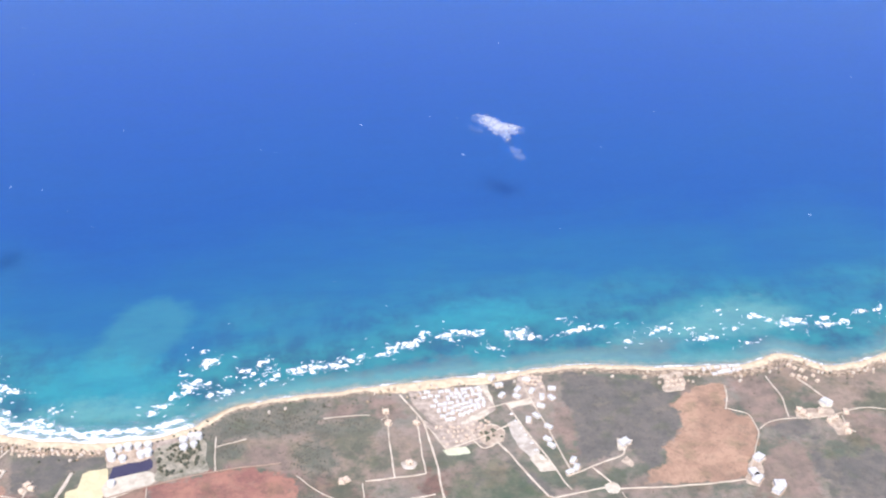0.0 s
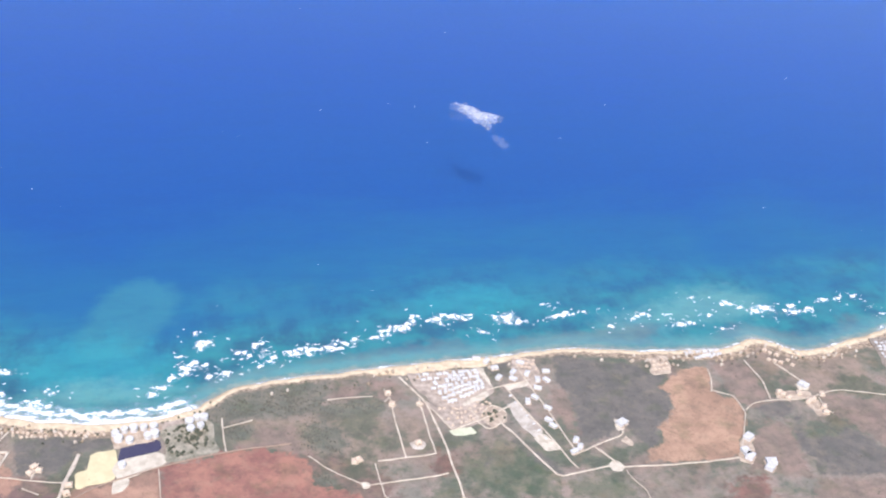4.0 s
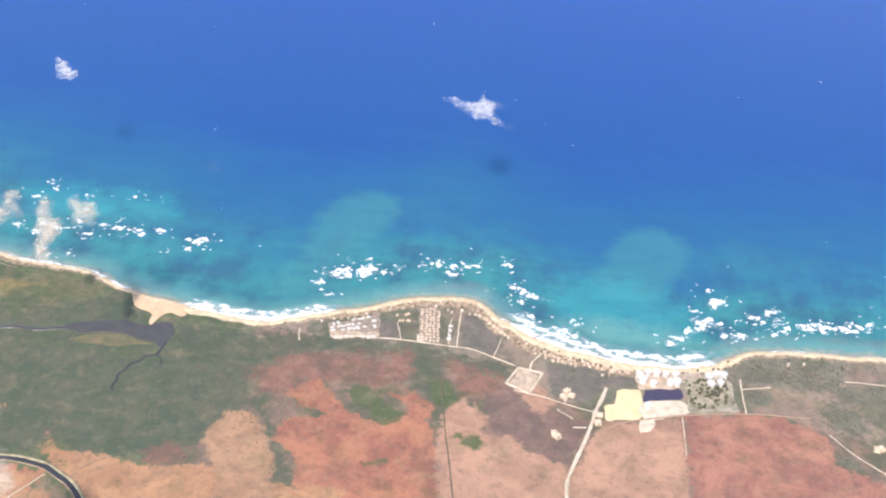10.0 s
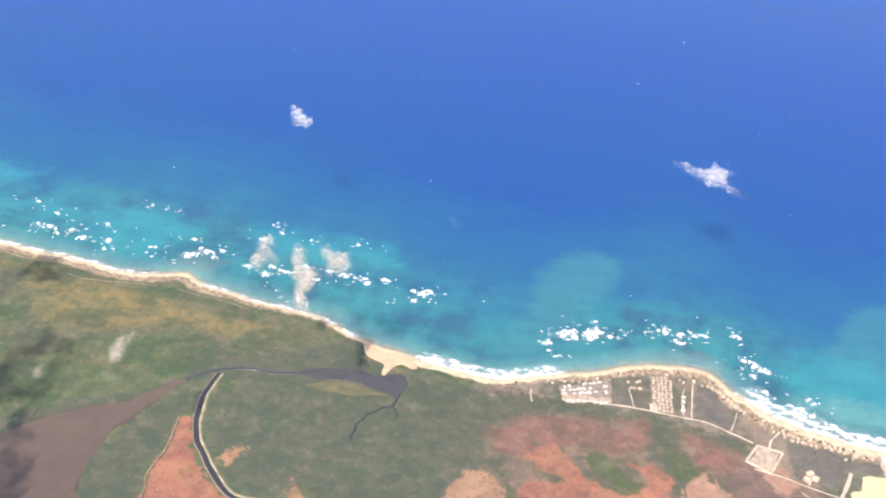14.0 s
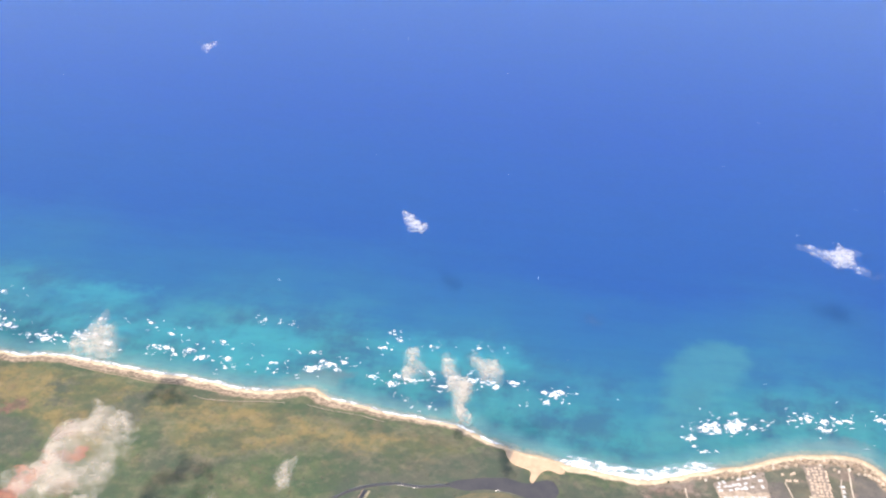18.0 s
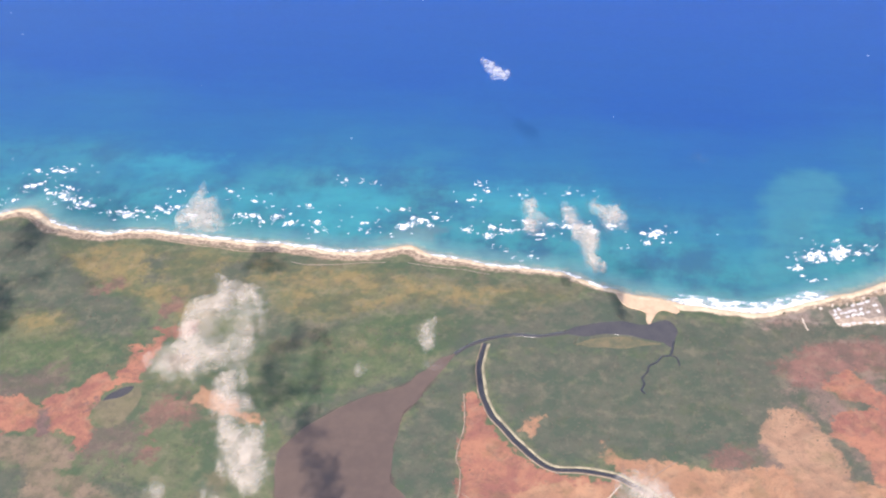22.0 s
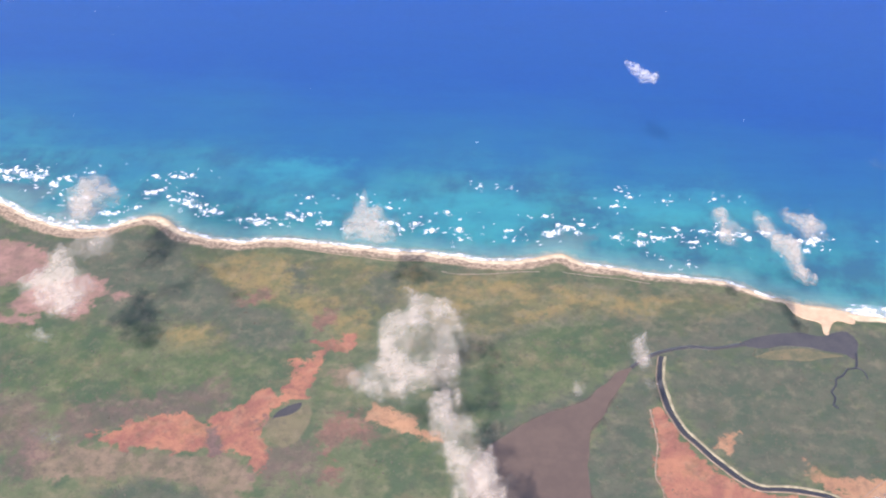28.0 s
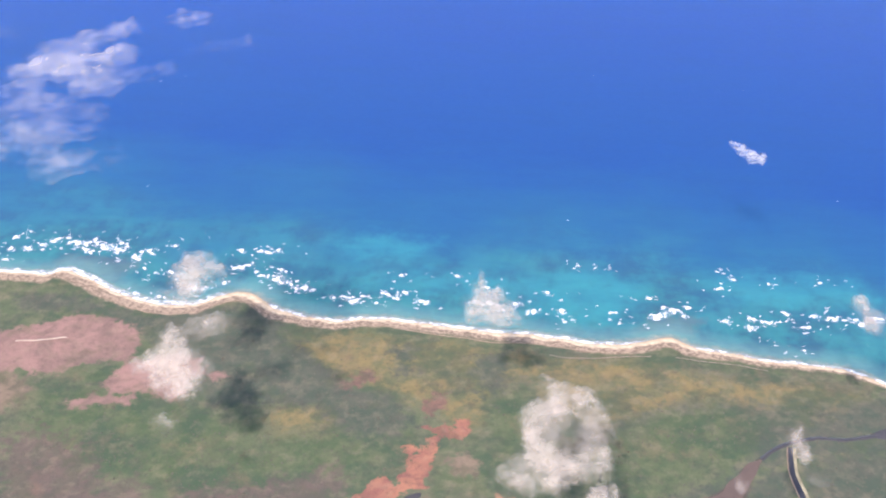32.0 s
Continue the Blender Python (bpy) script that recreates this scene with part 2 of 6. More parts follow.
patch("pink", (-1620, 949), (-1609, 990), (-1544, 1011), (-1517, 988), (-1527, 958), (-1532, 927), (-1566, 943), (-1607, 933))
patch("pink", (-1647, 918), (-1625, 930), (-1576, 936), (-1577, 920), (-1602, 920), (-1635, 908))
patch("pink", (-1512, 972), (-1500, 985), (-1493, 977), (-1504, 966))
patch("rust", (-1273, 943), (-1267, 962), (-1252, 968), (-1250, 954), (-1263, 936))
patch("rust", (-1366, 975), (-1351, 988), (-1341, 1000), (-1331, 987), (-1342, 974), (-1359, 967))
patch("bare", (-1521, 756), (-1483, 750), (-1445, 746), (-1416, 744), (-1375, 743), (-1335, 743), (-1307, 746), (-1276, 726), (-1277, 705), (-1293, 703), (-1281, 684), (-1267, 671), (-1240, 653), (-1216, 607), (-1289, 599), (-1309, 646), (-1317, 692), (-1326, 704), (-1351, 710), (-1392, 714), (-1428, 706), (-1495, 702))
patch("bare", (-1285, 696), (-1267, 697), (-1233, 682), (-1230, 674), (-1255, 685), (-1276, 684))
patch("bare", (-1286, 695), (-1252, 694), (-1224, 679), (-1189, 655), (-1140, 634), (-1083, 656), (-1051, 650), (-1037, 589), (-1163, 576), (-1244, 643))
patch("bare", (-1239, 874), (-1223, 886), (-1203, 871), (-1211, 853), (-1230, 851))
patch("scrub", (-1422, 691), (-1390, 710), (-1350, 706), (-1322, 698), (-1316, 673), (-1309, 646), (-1352, 642), (-1392, 659))
patch("scrub", (-1249, 695), (-1213, 695), (-1190, 676), (-1190, 659), (-1224, 679))
patch("red", (-1453, 761), (-1446, 769), (-1431, 769), (-1422, 782), (-1404, 790), (-1383, 795), (-1364, 800), (-1351, 788), (-1343, 781), (-1343, 795), (-1333, 806), (-1317, 812), (-1310, 825), (-1305, 838), (-1294, 841), (-1285, 831), (-1281, 840), (-1277, 858), (-1272, 871), (-1265, 877), (-1277, 878), (-1287, 881), (-1274, 888), (-1261, 886), (-1258, 904), (-1255, 912), (-1263, 913), (-1249, 923), (-1238, 915), (-1235, 929), (-1224, 935), (-1218, 917), (-1222, 901), (-1237, 901), (-1248, 902), (-1249, 887), (-1252, 864), (-1256, 847), (-1253, 830), (-1263, 827), (-1275, 820), (-1284, 809), (-1287, 786), (-1286, 778), (-1277, 764), (-1272, 745), (-1274, 725), (-1282, 728), (-1290, 744), (-1303, 750), (-1316, 756))
patch("red", (-1316, 756), (-1328, 747), (-1338, 762), (-1345, 748), (-1364, 746), (-1377, 750), (-1395, 751), (-1416, 745), (-1432, 755), (-1453, 761), (-1419, 774), (-1359, 787), (-1320, 783))
patch("brown", (-1344, 784), (-1332, 785), (-1320, 750), (-1329, 747))
patch("rust", (-1231, 784), (-1229, 797), (-1219, 808), (-1200, 812), (-1180, 788), (-1182, 774), (-1196, 781), (-1211, 777), (-1213, 757), (-1200, 737), (-1201, 724), (-1215, 723), (-1218, 756), (-1232, 773))
patch("clay", (-1187, 808), (-1185, 823), (-1169, 823), (-1143, 810), (-1140, 794), (-1161, 795))
patch("clay", (-1142, 792), (-1123, 793), (-1105, 784), (-1110, 779), (-1128, 785))
patch("rust", (-1096, 665), (-1075, 663), (-1061, 649), (-1077, 633), (-1128, 628), (-1118, 649))
patch("rust", (-1185, 643), (-1172, 654), (-1168, 624), (-1198, 621))
patch("bush", (-1017, 1052), (-942, 1038), (-874, 1034), (-823, 1022), (-773, 989), (-755, 962), (-812, 956), (-899, 934), (-948, 905))
patch("bush", (-1228, 1017), (-1120, 1069), (-1085, 1028), (-1132, 1003), (-1191, 978))
patch("umber", (-1691, 853), (-1664, 873), (-1607, 853), (-1567, 809), (-1548, 731), (-1600, 726), (-1650, 763))
patch("bush", (-1169, 952), (-1101, 995), (-982, 987), (-916, 940), (-957, 919), (-1041, 928), (-1097, 906), (-1154, 909))
patch("scrub", (-926, 941), (-850, 976), (-797, 1019), (-760, 1012), (-731, 976), (-714, 922), (-777, 913), (-847, 916), (-904, 902), (-938, 886), (-1011, 828), (-1078, 767), (-1094, 788), (-1045, 825), (-982, 864), (-940, 903))
patch("scrub", (-938, 886), (-912, 888), (-900, 855), (-910, 844), (-914, 821), (-912, 790), (-914, 759), (-908, 731), (-904, 704), (-898, 604), (-917, 602), (-939, 687), (-964, 712), (-974, 739), (-977, 776), (-963, 816))
patch("scrub", (-901, 902), (-847, 920), (-789, 916), (-714, 922), (-707, 987), (-672, 976), (-614, 974), (-556, 986), (-520, 993), (-542, 962), (-590, 929), (-600, 881), (-623, 843), (-633, 808), (-645, 788), (-662, 765), (-682, 767), (-734, 764), (-765, 775), (-780, 761), (-811, 755), (-838, 765), (-867, 801), (-890, 847))
patch("scrub", (-624, 863), (-584, 883), (-573, 844), (-557, 808), (-545, 794), (-550, 759), (-560, 768), (-567, 807), (-584, 839), (-603, 857))
patch("red", (-917, 843), (-906, 850), (-900, 834), (-892, 815), (-880, 793), (-860, 770), (-837, 751), (-810, 741), (-759, 740), (-764, 718), (-784, 689), (-802, 661), (-800, 602), (-893, 593), (-899, 651), (-905, 704), (-906, 742), (-913, 760), (-910, 790), (-913, 821))
patch("clay", (-857, 708), (-841, 727), (-810, 735), (-759, 737), (-764, 718), (-784, 689), (-802, 661), (-800, 602), (-846, 598), (-857, 675))
patch("clay", (-853, 795), (-849, 811), (-833, 820), (-834, 812), (-840, 806), (-845, 787))
patch("clay", (-778, 787), (-765, 772), (-744, 765), (-715, 770), (-683, 762), (-652, 765), (-632, 770), (-606, 771), (-581, 775), (-560, 765), (-534, 757), (-485, 765), (-488, 745), (-554, 730), (-611, 723), (-695, 704), (-707, 723), (-729, 741), (-749, 748), (-767, 760))
patch("red", (-700, 696), (-613, 709), (-555, 720), (-490, 735), (-510, 633), (-706, 612))
patch("plum", (-644, 684), (-623, 699), (-589, 710), (-569, 698), (-594, 671), (-631, 667))
patch("rust", (-682, 778), (-660, 797), (-640, 789), (-647, 767), (-678, 762))
patch("peach", (-632, 812), (-620, 841), (-603, 855), (-583, 843), (-571, 814), (-557, 786), (-562, 770), (-591, 774), (-616, 780))
patch("bare", (-802, 656), (-784, 688), (-757, 733), (-734, 720), (-715, 697), (-709, 678), (-710, 623), (-800, 602))
patch("clay", (-795, 661), (-779, 688), (-754, 722), (-734, 694), (-745, 655), (-791, 615))
patch("scrub", (-659, 941), (-621, 963), (-574, 977), (-537, 976), (-446, 984), (-378, 973), (-351, 969), (-347, 949), (-377, 948), (-414, 968), (-474, 968), (-545, 953), (-589, 931), (-619, 902), (-598, 862), (-567, 827), (-550, 798), (-530, 763), (-518, 711), (-542, 707), (-558, 782), (-581, 824), (-599, 841), (-620, 833), (-630, 807), (-645, 781), (-666, 777), (-665, 833), (-656, 886))
patch("rust", (-610, 904), (-600, 924), (-589, 928), (-566, 949), (-522, 959), (-485, 955), (-461, 932), (-473, 907), (-502, 910), (-526, 911), (-549, 906), (-558, 891), (-573, 880), (-599, 892))
patch("rust", (-474, 967), (-451, 976), (-441, 936), (-457, 923), (-471, 939))
patch("rust", (-414, 968), (-377, 957), (-341, 941), (-368, 909), (-391, 905), (-402, 934))
patch("peach", (-632, 803), (-622, 821), (-615, 838), (-599, 843), (-582, 824), (-565, 796), (-556, 778), (-541, 707), (-586, 699), (-610, 772), (-621, 785))
patch("clay", (-780, 770), (-760, 756), (-739, 751), (-715, 761), (-703, 756), (-683, 736), (-667, 685), (-698, 679), (-751, 745))
patch("rust", (-679, 766), (-667, 781), (-640, 791), (-642, 770), (-666, 761))
patch("clay", (-687, 740), (-650, 760), (-608, 764), (-582, 700), (-669, 684))
patch("red", (-565, 825), (-563, 848), (-545, 854), (-517, 855), (-524, 866), (-547, 867), (-566, 887), (-551, 901), (-535, 911), (-522, 894), (-506, 871), (-483, 857), (-466, 856), (-455, 868), (-441, 877), (-453, 893), (-469, 902), (-468, 914), (-449, 903), (-437, 909), (-429, 896), (-414, 890), (-421, 870), (-412, 847), (-400, 786), (-392, 720), (-515, 698), (-537, 785), (-549, 806), (-562, 816))
patch("clump", (-509, 898), (-499, 911), (-487, 909), (-464, 883), (-444, 874), (-452, 860), (-466, 855), (-482, 873), (-500, 879))
patch("scrub", (-456, 970), (-417, 973), (-410, 941), (-394, 906), (-402, 890), (-419, 890), (-438, 908), (-454, 924))
patch("clump", (-428, 929), (-408, 933), (-394, 906), (-402, 890), (-416, 892))
patch("clump", (-476, 800), (-454, 810), (-450, 803), (-469, 796))
patch("rose", (-405, 881), (-403, 897), (-388, 907), (-373, 887), (-363, 885), (-362, 864), (-354, 857), (-343, 865), (-332, 854), (-321, 840), (-288, 830), (-280, 808), (-278, 740), (-392, 720), (-408, 848))
patch("brown", (-367, 907), (-335, 942), (-303, 926), (-291, 898), (-260, 895), (-266, 874), (-277, 829), (-315, 835), (-332, 859), (-357, 859), (-363, 889))
patch("rose", (-344, 945), (-330, 956), (-306, 934), (-297, 914), (-308, 892), (-322, 905))
patch("clump", (-386, 842), (-377, 855), (-366, 858), (-361, 844), (-371, 831))
patch("clump", (-397, 847), (-392, 854), (-384, 855), (-387, 847))
patch("hazed_scrub", (-494, 1012), (-474, 1021), (-463, 988), (-491, 986))
patch("hazed_scrub", (-402, 1051), (-367, 1047), (-355, 1014), (-365, 982), (-402, 990))
patch("heath", (-350, 1002), (-307, 967), (-295, 958), (-292, 923), (-336, 965))
patch("hazed_scrub", (-306, 984), (-255, 979), (-210, 973), (-212, 956), (-245, 954), (-250, 943), (-263, 925), (-301, 927))
patch("rose", (-281, 804), (-260, 870), (-248, 898), (-211, 902), (-166, 915), (-162, 746), (-291, 741))
patch("bare", (-201, 842), (-166, 840), (-165, 809), (-187, 801))
patch("madder", (-163, 920), (-137, 925), (-101, 933), (-72, 935), (-43, 930), (-20, 914), (-16, 877), (8, 864), (29, 849), (47, 825), (41, 754), (-163, 746))
patch("rose", (-39, 853), (-19, 872), (8, 865), (29, 849), (47, 825), (41, 754), (-50, 750))
patch("plum", (-140, 881), (-126, 902), (-102, 912), (-92, 904), (-112, 885), (-132, 875))
patch("plum", (-139, 803), (-111, 836), (-88, 853), (-77, 852), (-107, 805))
patch("plum", (-76, 830), (-61, 851), (-46, 859), (-50, 845), (-68, 827))
patch("plum", (-163, 920), (-101, 932), (-66, 934), (-26, 921), (-44, 915), (-90, 919), (-160, 906))
patch("heath", (-108, 979), (-69, 982), (23, 978), (66, 981), (73, 909), (37, 865), (9, 872), (-18, 887), (-26, 921), (-72, 934), (-101, 932))
patch("fallow", (-83, 948), (-58, 968), (-22, 964), (-21, 943), (-7, 909), (-15, 913), (-43, 928), (-72, 936), (-95, 934))
patch("thicket", (-113, 979), (-107, 1008), (-85, 1028), (-33, 1041), (5, 1042), (19, 1024), (10, 1001), (50, 999), (75, 995), (69, 981), (23, 981), (-20, 985), (-69, 984), (-99, 978))
patch("thicket", (-95, 969), (-69, 972), (-70, 949), (-92, 945))
patch("thicket", (-29, 954), (-3, 972), (24, 946), (25, 923), (-9, 915))
patch("thicket", (-21, 885), (3, 890), (10, 872), (-14, 866))
patch("fallow", (17, 1008), (34, 1027), (53, 1021), (45, 1006))
patch("fallow", (62, 1039), (90, 1031), (100, 997), (74, 991), (65, 1011))
patch("heath", (85, 982), (106, 964), (111, 911), (77, 900))
patch("sedge", (90, 844), (121, 857), (120, 828), (119, 771), (76, 769))
patch("hazed_scrub", (192, 1061), (231, 1058), (223, 1027), (208, 1020), (198, 1032))
patch("hazed_scrub", (285, 1059), (334, 1040), (377, 1026), (381, 1008), (407, 1002), (386, 983), (396, 968), (385, 936), (370, 923), (357, 910), (356, 891), (338, 882), (329, 900), (324, 920), (304, 910), (277, 902), (261, 900), (276, 944), (278, 984), (271, 1007))
patch("hazed_scrub", (157, 878), (195, 914), (218, 865), (238, 852), (231, 871), (203, 922))
patch("fallow", (267, 1007), (277, 985), (274, 945), (265, 909), (257, 939), (253, 969))
patch("tan", (405, 998), (428, 1013), (457, 1015), (445, 965), (465, 951), (468, 924), (448, 889), (429, 857), (392, 856), (328, 862), (338, 881), (358, 892), (358, 912), (384, 934), (397, 965), (388, 983))
patch("fallow", (466, 1020), (495, 1028), (509, 1002), (508, 945), (478, 934), (466, 953))
patch("hazed_scrub", (482, 934), (509, 941), (533, 937), (521, 918), (501, 910), (487, 922))
patch("fallow", (454, 887), (491, 909), (510, 900), (500, 858), (495, 815), (460, 823), (434, 836))
patch("hazed_scrub", (533, 937), (523, 902), (519, 874), (553, 876), (573, 887), (592, 866), (595, 829), (586, 810), (533, 813), (503, 819), (510, 845), (500, 858), (505, 886))
patch("sedge", (435, 837), (452, 839), (448, 824), (427, 828))
patch("heath", (521, 1046), (645, 1021), (648, 985), (646, 929), (561, 947), (542, 995))
patch("fallow", (560, 945), (595, 943), (647, 918), (649, 897), (675, 881), (665, 850), (618, 845), (597, 855), (584, 882), (574, 902), (568, 932))
patch("fallow", (577, 832), (638, 819), (624, 808), (597, 808))
patch("brown", (708, 1034), (777, 1007), (769, 955), (753, 896), (696, 899), (710, 961))
patch("hazed_scrub", (699, 884), (763, 881), (858, 874), (798, 795), (709, 802), (676, 825))
patch("sedge", (147, 898), (185, 924), (201, 904), (228, 861), (223, 822), (132, 842), (134, 879))
patch("sedge", (235, 843), (268, 854), (299, 847), (307, 804), (228, 821))
patch("rust", (398, 817), (417, 826), (445, 824), (429, 777), (382, 787))
patch("rust", (105, 890), (116, 903), (127, 898), (126, 875), (109, 870))
patch("thicket", (584, 799), (637, 796), (612, 736), (569, 746))
patch("fallow", (500, 813), (575, 805), (563, 762), (474, 775))
patch("olive", (-1286, 786), (-1282, 801), (-1258, 810), (-1250, 824), (-1242, 810), (-1244, 790), (-1250, 770), (-1261, 761), (-1277, 768))
patch("plum", (-1295, 784), (-1294, 797), (-1289, 801), (-1287, 786))
patch("mud", (-934, 903), (-939, 885), (-953, 850), (-963, 826), (-972, 806), (-975, 776), (-973, 739), (-963, 712), (-939, 687), (-925, 648), (-915, 602), (-1037, 589), (-1048, 636), (-1061, 662), (-1075, 701), (-1082, 744), (-1069, 777), (-1041, 809), (-1011, 832), (-979, 849), (-962, 873), (-950, 889))
PLUMES.append([(-605, 1138), (-601, 1228), (-580, 1276), (-545, 1292), (-511, 1281), (-498, 1249), (-512, 1207), (-541, 1163), (-560, 1111), (-580, 1040), (-613, 1015), (-634, 1019), (-620, 1077)])
PLUMES.append([(-233, 1225), (-219, 1258), (-183, 1274), (-148, 1261), (-138, 1220), (-156, 1157), (-198, 1104), (-243, 1106), (-262, 1147)])
PLUMES.append([(401, 1159), (462, 1196), (535, 1193), (600, 1172), (620, 1131), (534, 1093), (433, 1100), (388, 1088)])
REEFS.append([(-137, 1033), (-102, 1064), (-56, 1074), (10, 1085), (77, 1094), (126, 1102), (157, 1091), (115, 1080), (62, 1076), (9, 1072), (-17, 1075), (-64, 1057), (-96, 1042)])
REEFS.append([(209, 1084), (261, 1101), (309, 1102), (426, 1105), (412, 1066), (325, 1065), (235, 1081)])
REEFS.append([(487, 1069), (529, 1098), (569, 1083), (645, 1050), (680, 1101), (709, 1095), (686, 1067), (612, 1031), (549, 1056)])
REEFS.append([(-472, 1075), (-457, 1092), (-432, 1106), (-400, 1114), (-375, 1102), (-381, 1079), (-423, 1079), (-455, 1068)])
REEFS.append([(122, 1078), (138, 1103), (178, 1109), (195, 1090), (179, 1070)])
REEFS.append([(385, 1100), (410, 1115), (435, 1106), (419, 1079), (385, 1077)])
SHOALS.append([(-320, 1100), (-279, 1149), (-213, 1160), (-159, 1118), (-137, 1070), (-159, 1043), (-209, 1032), (-284, 1041)])
SHOALS.append([(-71, 1046), (-44, 1061), (-11, 1071), (35, 1070), (7, 1055), (-32, 1053)])
SHOALS.append([(94, 1074), (123, 1089), (176, 1115), (215, 1107), (166, 1068)])
SHOALS.append([(140, 1182), (199, 1225), (262, 1217), (279, 1169), (223, 1141), (162, 1148)])
SHOALS.append([(-1203, 1184), (-1122, 1218), (-1046, 1197), (-1050, 1135), (-1071, 1098), (-1127, 1100), (-1175, 1126)])
SHOALS.append([(-969, 1202), (-936, 1224), (-796, 1226), (-781, 1190), (-861, 1160), (-944, 1167)])
SHOALS.append([(-1428, 1254), (-1374, 1278), (-1298, 1264), (-1321, 1223), (-1393, 1224)])
SHOALS.append([(-1388, 1168), (-1317, 1198), (-1212, 1194), (-1135, 1165), (-1208, 1159), (-1310, 1156)])
MILK.append([(397, 1093), (440, 1147), (500, 1178), (552, 1180), (593, 1153), (596, 1115), (532, 1105), (468, 1104), (429, 1089)])
MILK.append([(337, 1092), (370, 1129), (419, 1142), (451, 1119), (419, 1082), (367, 1078)])
MILK.append([(-304, 1058), (-248, 1073), (-166, 1068), (-134, 1045), (-166, 1027), (-245, 1017), (-283, 1029)])
REEFS.append([(-1058, 1099), (-1023, 1137), (-974, 1129), (-989, 1093), (-1023, 1096)])
REEFS.append([(-1787, 1155), (-1759, 1196), (-1654, 1193), (-1677, 1135), (-1730, 1161)])
# colour, second colour, softness and raggedness of the edge, cover
LAND_TINTS = {
    "west": ((0.086, 0.116, 0.060), (0.132, 0.138, 0.078), 30.0, 1.5, 0.92),
    "heath": ((0.240, 0.184, 0.140), (0.305, 0.222, 0.170), 8.0, 1.2, 1.0),
    "loam": ((0.225, 0.146, 0.116), (0.170, 0.124, 0.098), 8.0, 1.6, 0.95),
    "bush": ((0.104, 0.108, 0.076), (0.146, 0.130, 0.092), 12.0, 2.0, 0.85),
    "yellow": ((0.235, 0.176, 0.082), (0.146, 0.140, 0.074), 14.0, 2.2, 0.92),
    "green": ((0.076, 0.108, 0.056), (0.106, 0.128, 0.068), 14.0, 2.0, 0.85),
    "sedge": ((0.128, 0.136, 0.092), (0.176, 0.158, 0.112), 9.0, 2.0, 0.85),
    "bare": ((0.235, 0.168, 0.118), (0.150, 0.124, 0.084), 5.0, 1.2, 0.92),
    "scrub": ((0.073, 0.092, 0.067), (0.102, 0.106, 0.078), 9.0, 1.6, 0.9),
    "thicket": ((0.128, 0.130, 0.100), (0.180, 0.162, 0.125), 6.0, 1.1, 0.9),
    # eastern copy of scrub, its colour lightened to stand for haze
    "hazed_scrub": ((0.130, 0.118, 0.104), (0.166, 0.142, 0.122), 3.0, 0.7, 0.95),
    "umber": ((0.170, 0.104, 0.096), (0.112, 0.088, 0.076), 12.0, 2.4, 0.65),
    "rust": ((0.245, 0.124, 0.098), (0.165, 0.100, 0.080), 6.0, 1.6, 0.85),
    "red": ((0.385, 0.172, 0.108), (0.262, 0.112, 0.086), 1.5, 1.0, 0.96),
    "clay": ((0.440, 0.242, 0.140), (0.335, 0.178, 0.108), 3.0, 1.1, 0.95),
    "pink": ((0.330, 0.192, 0.158), (0.240, 0.148, 0.122), 4.0, 1.2, 0.95),
    "plum": ((0.195, 0.105, 0.098), (0.150, 0.092, 0.086), 5.0, 1.6, 0.85),
    "brown": ((0.190, 0.120, 0.104), (0.148, 0.102, 0.090), 2.5, 0.8, 0.92),
    "fallow": ((0.285, 0.196, 0.156), (0.215, 0.160, 0.128), 4.0, 1.0, 0.85),
    "peach": ((0.405, 0.238, 0.148), (0.300, 0.176, 0.114), 3.0, 1.0, 0.9),
    "rose": ((0.440, 0.255, 0.176), (0.340, 0.196, 0.140), 3.0, 1.0, 0.95),
    "madder": ((0.378, 0.180, 0.130), (0.262, 0.122, 0.098), 1.5, 1.0, 0.96),
    "tan": ((0.435, 0.266, 0.178), (0.320, 0.196, 0.134), 2.0, 0.7, 1.0),
    "clump": ((0.078, 0.104, 0.052), (0.096, 0.112, 0.060), 2.5, 0.7, 0.9),
    "olive": ((0.175, 0.150, 0.092), (0.155, 0.134, 0.085), 1.5, 0.25, 1.0),
    "mud": ((0.104, 0.076, 0.064), (0.090, 0.068, 0.060), 2.0, 0.35, 1.0),
}


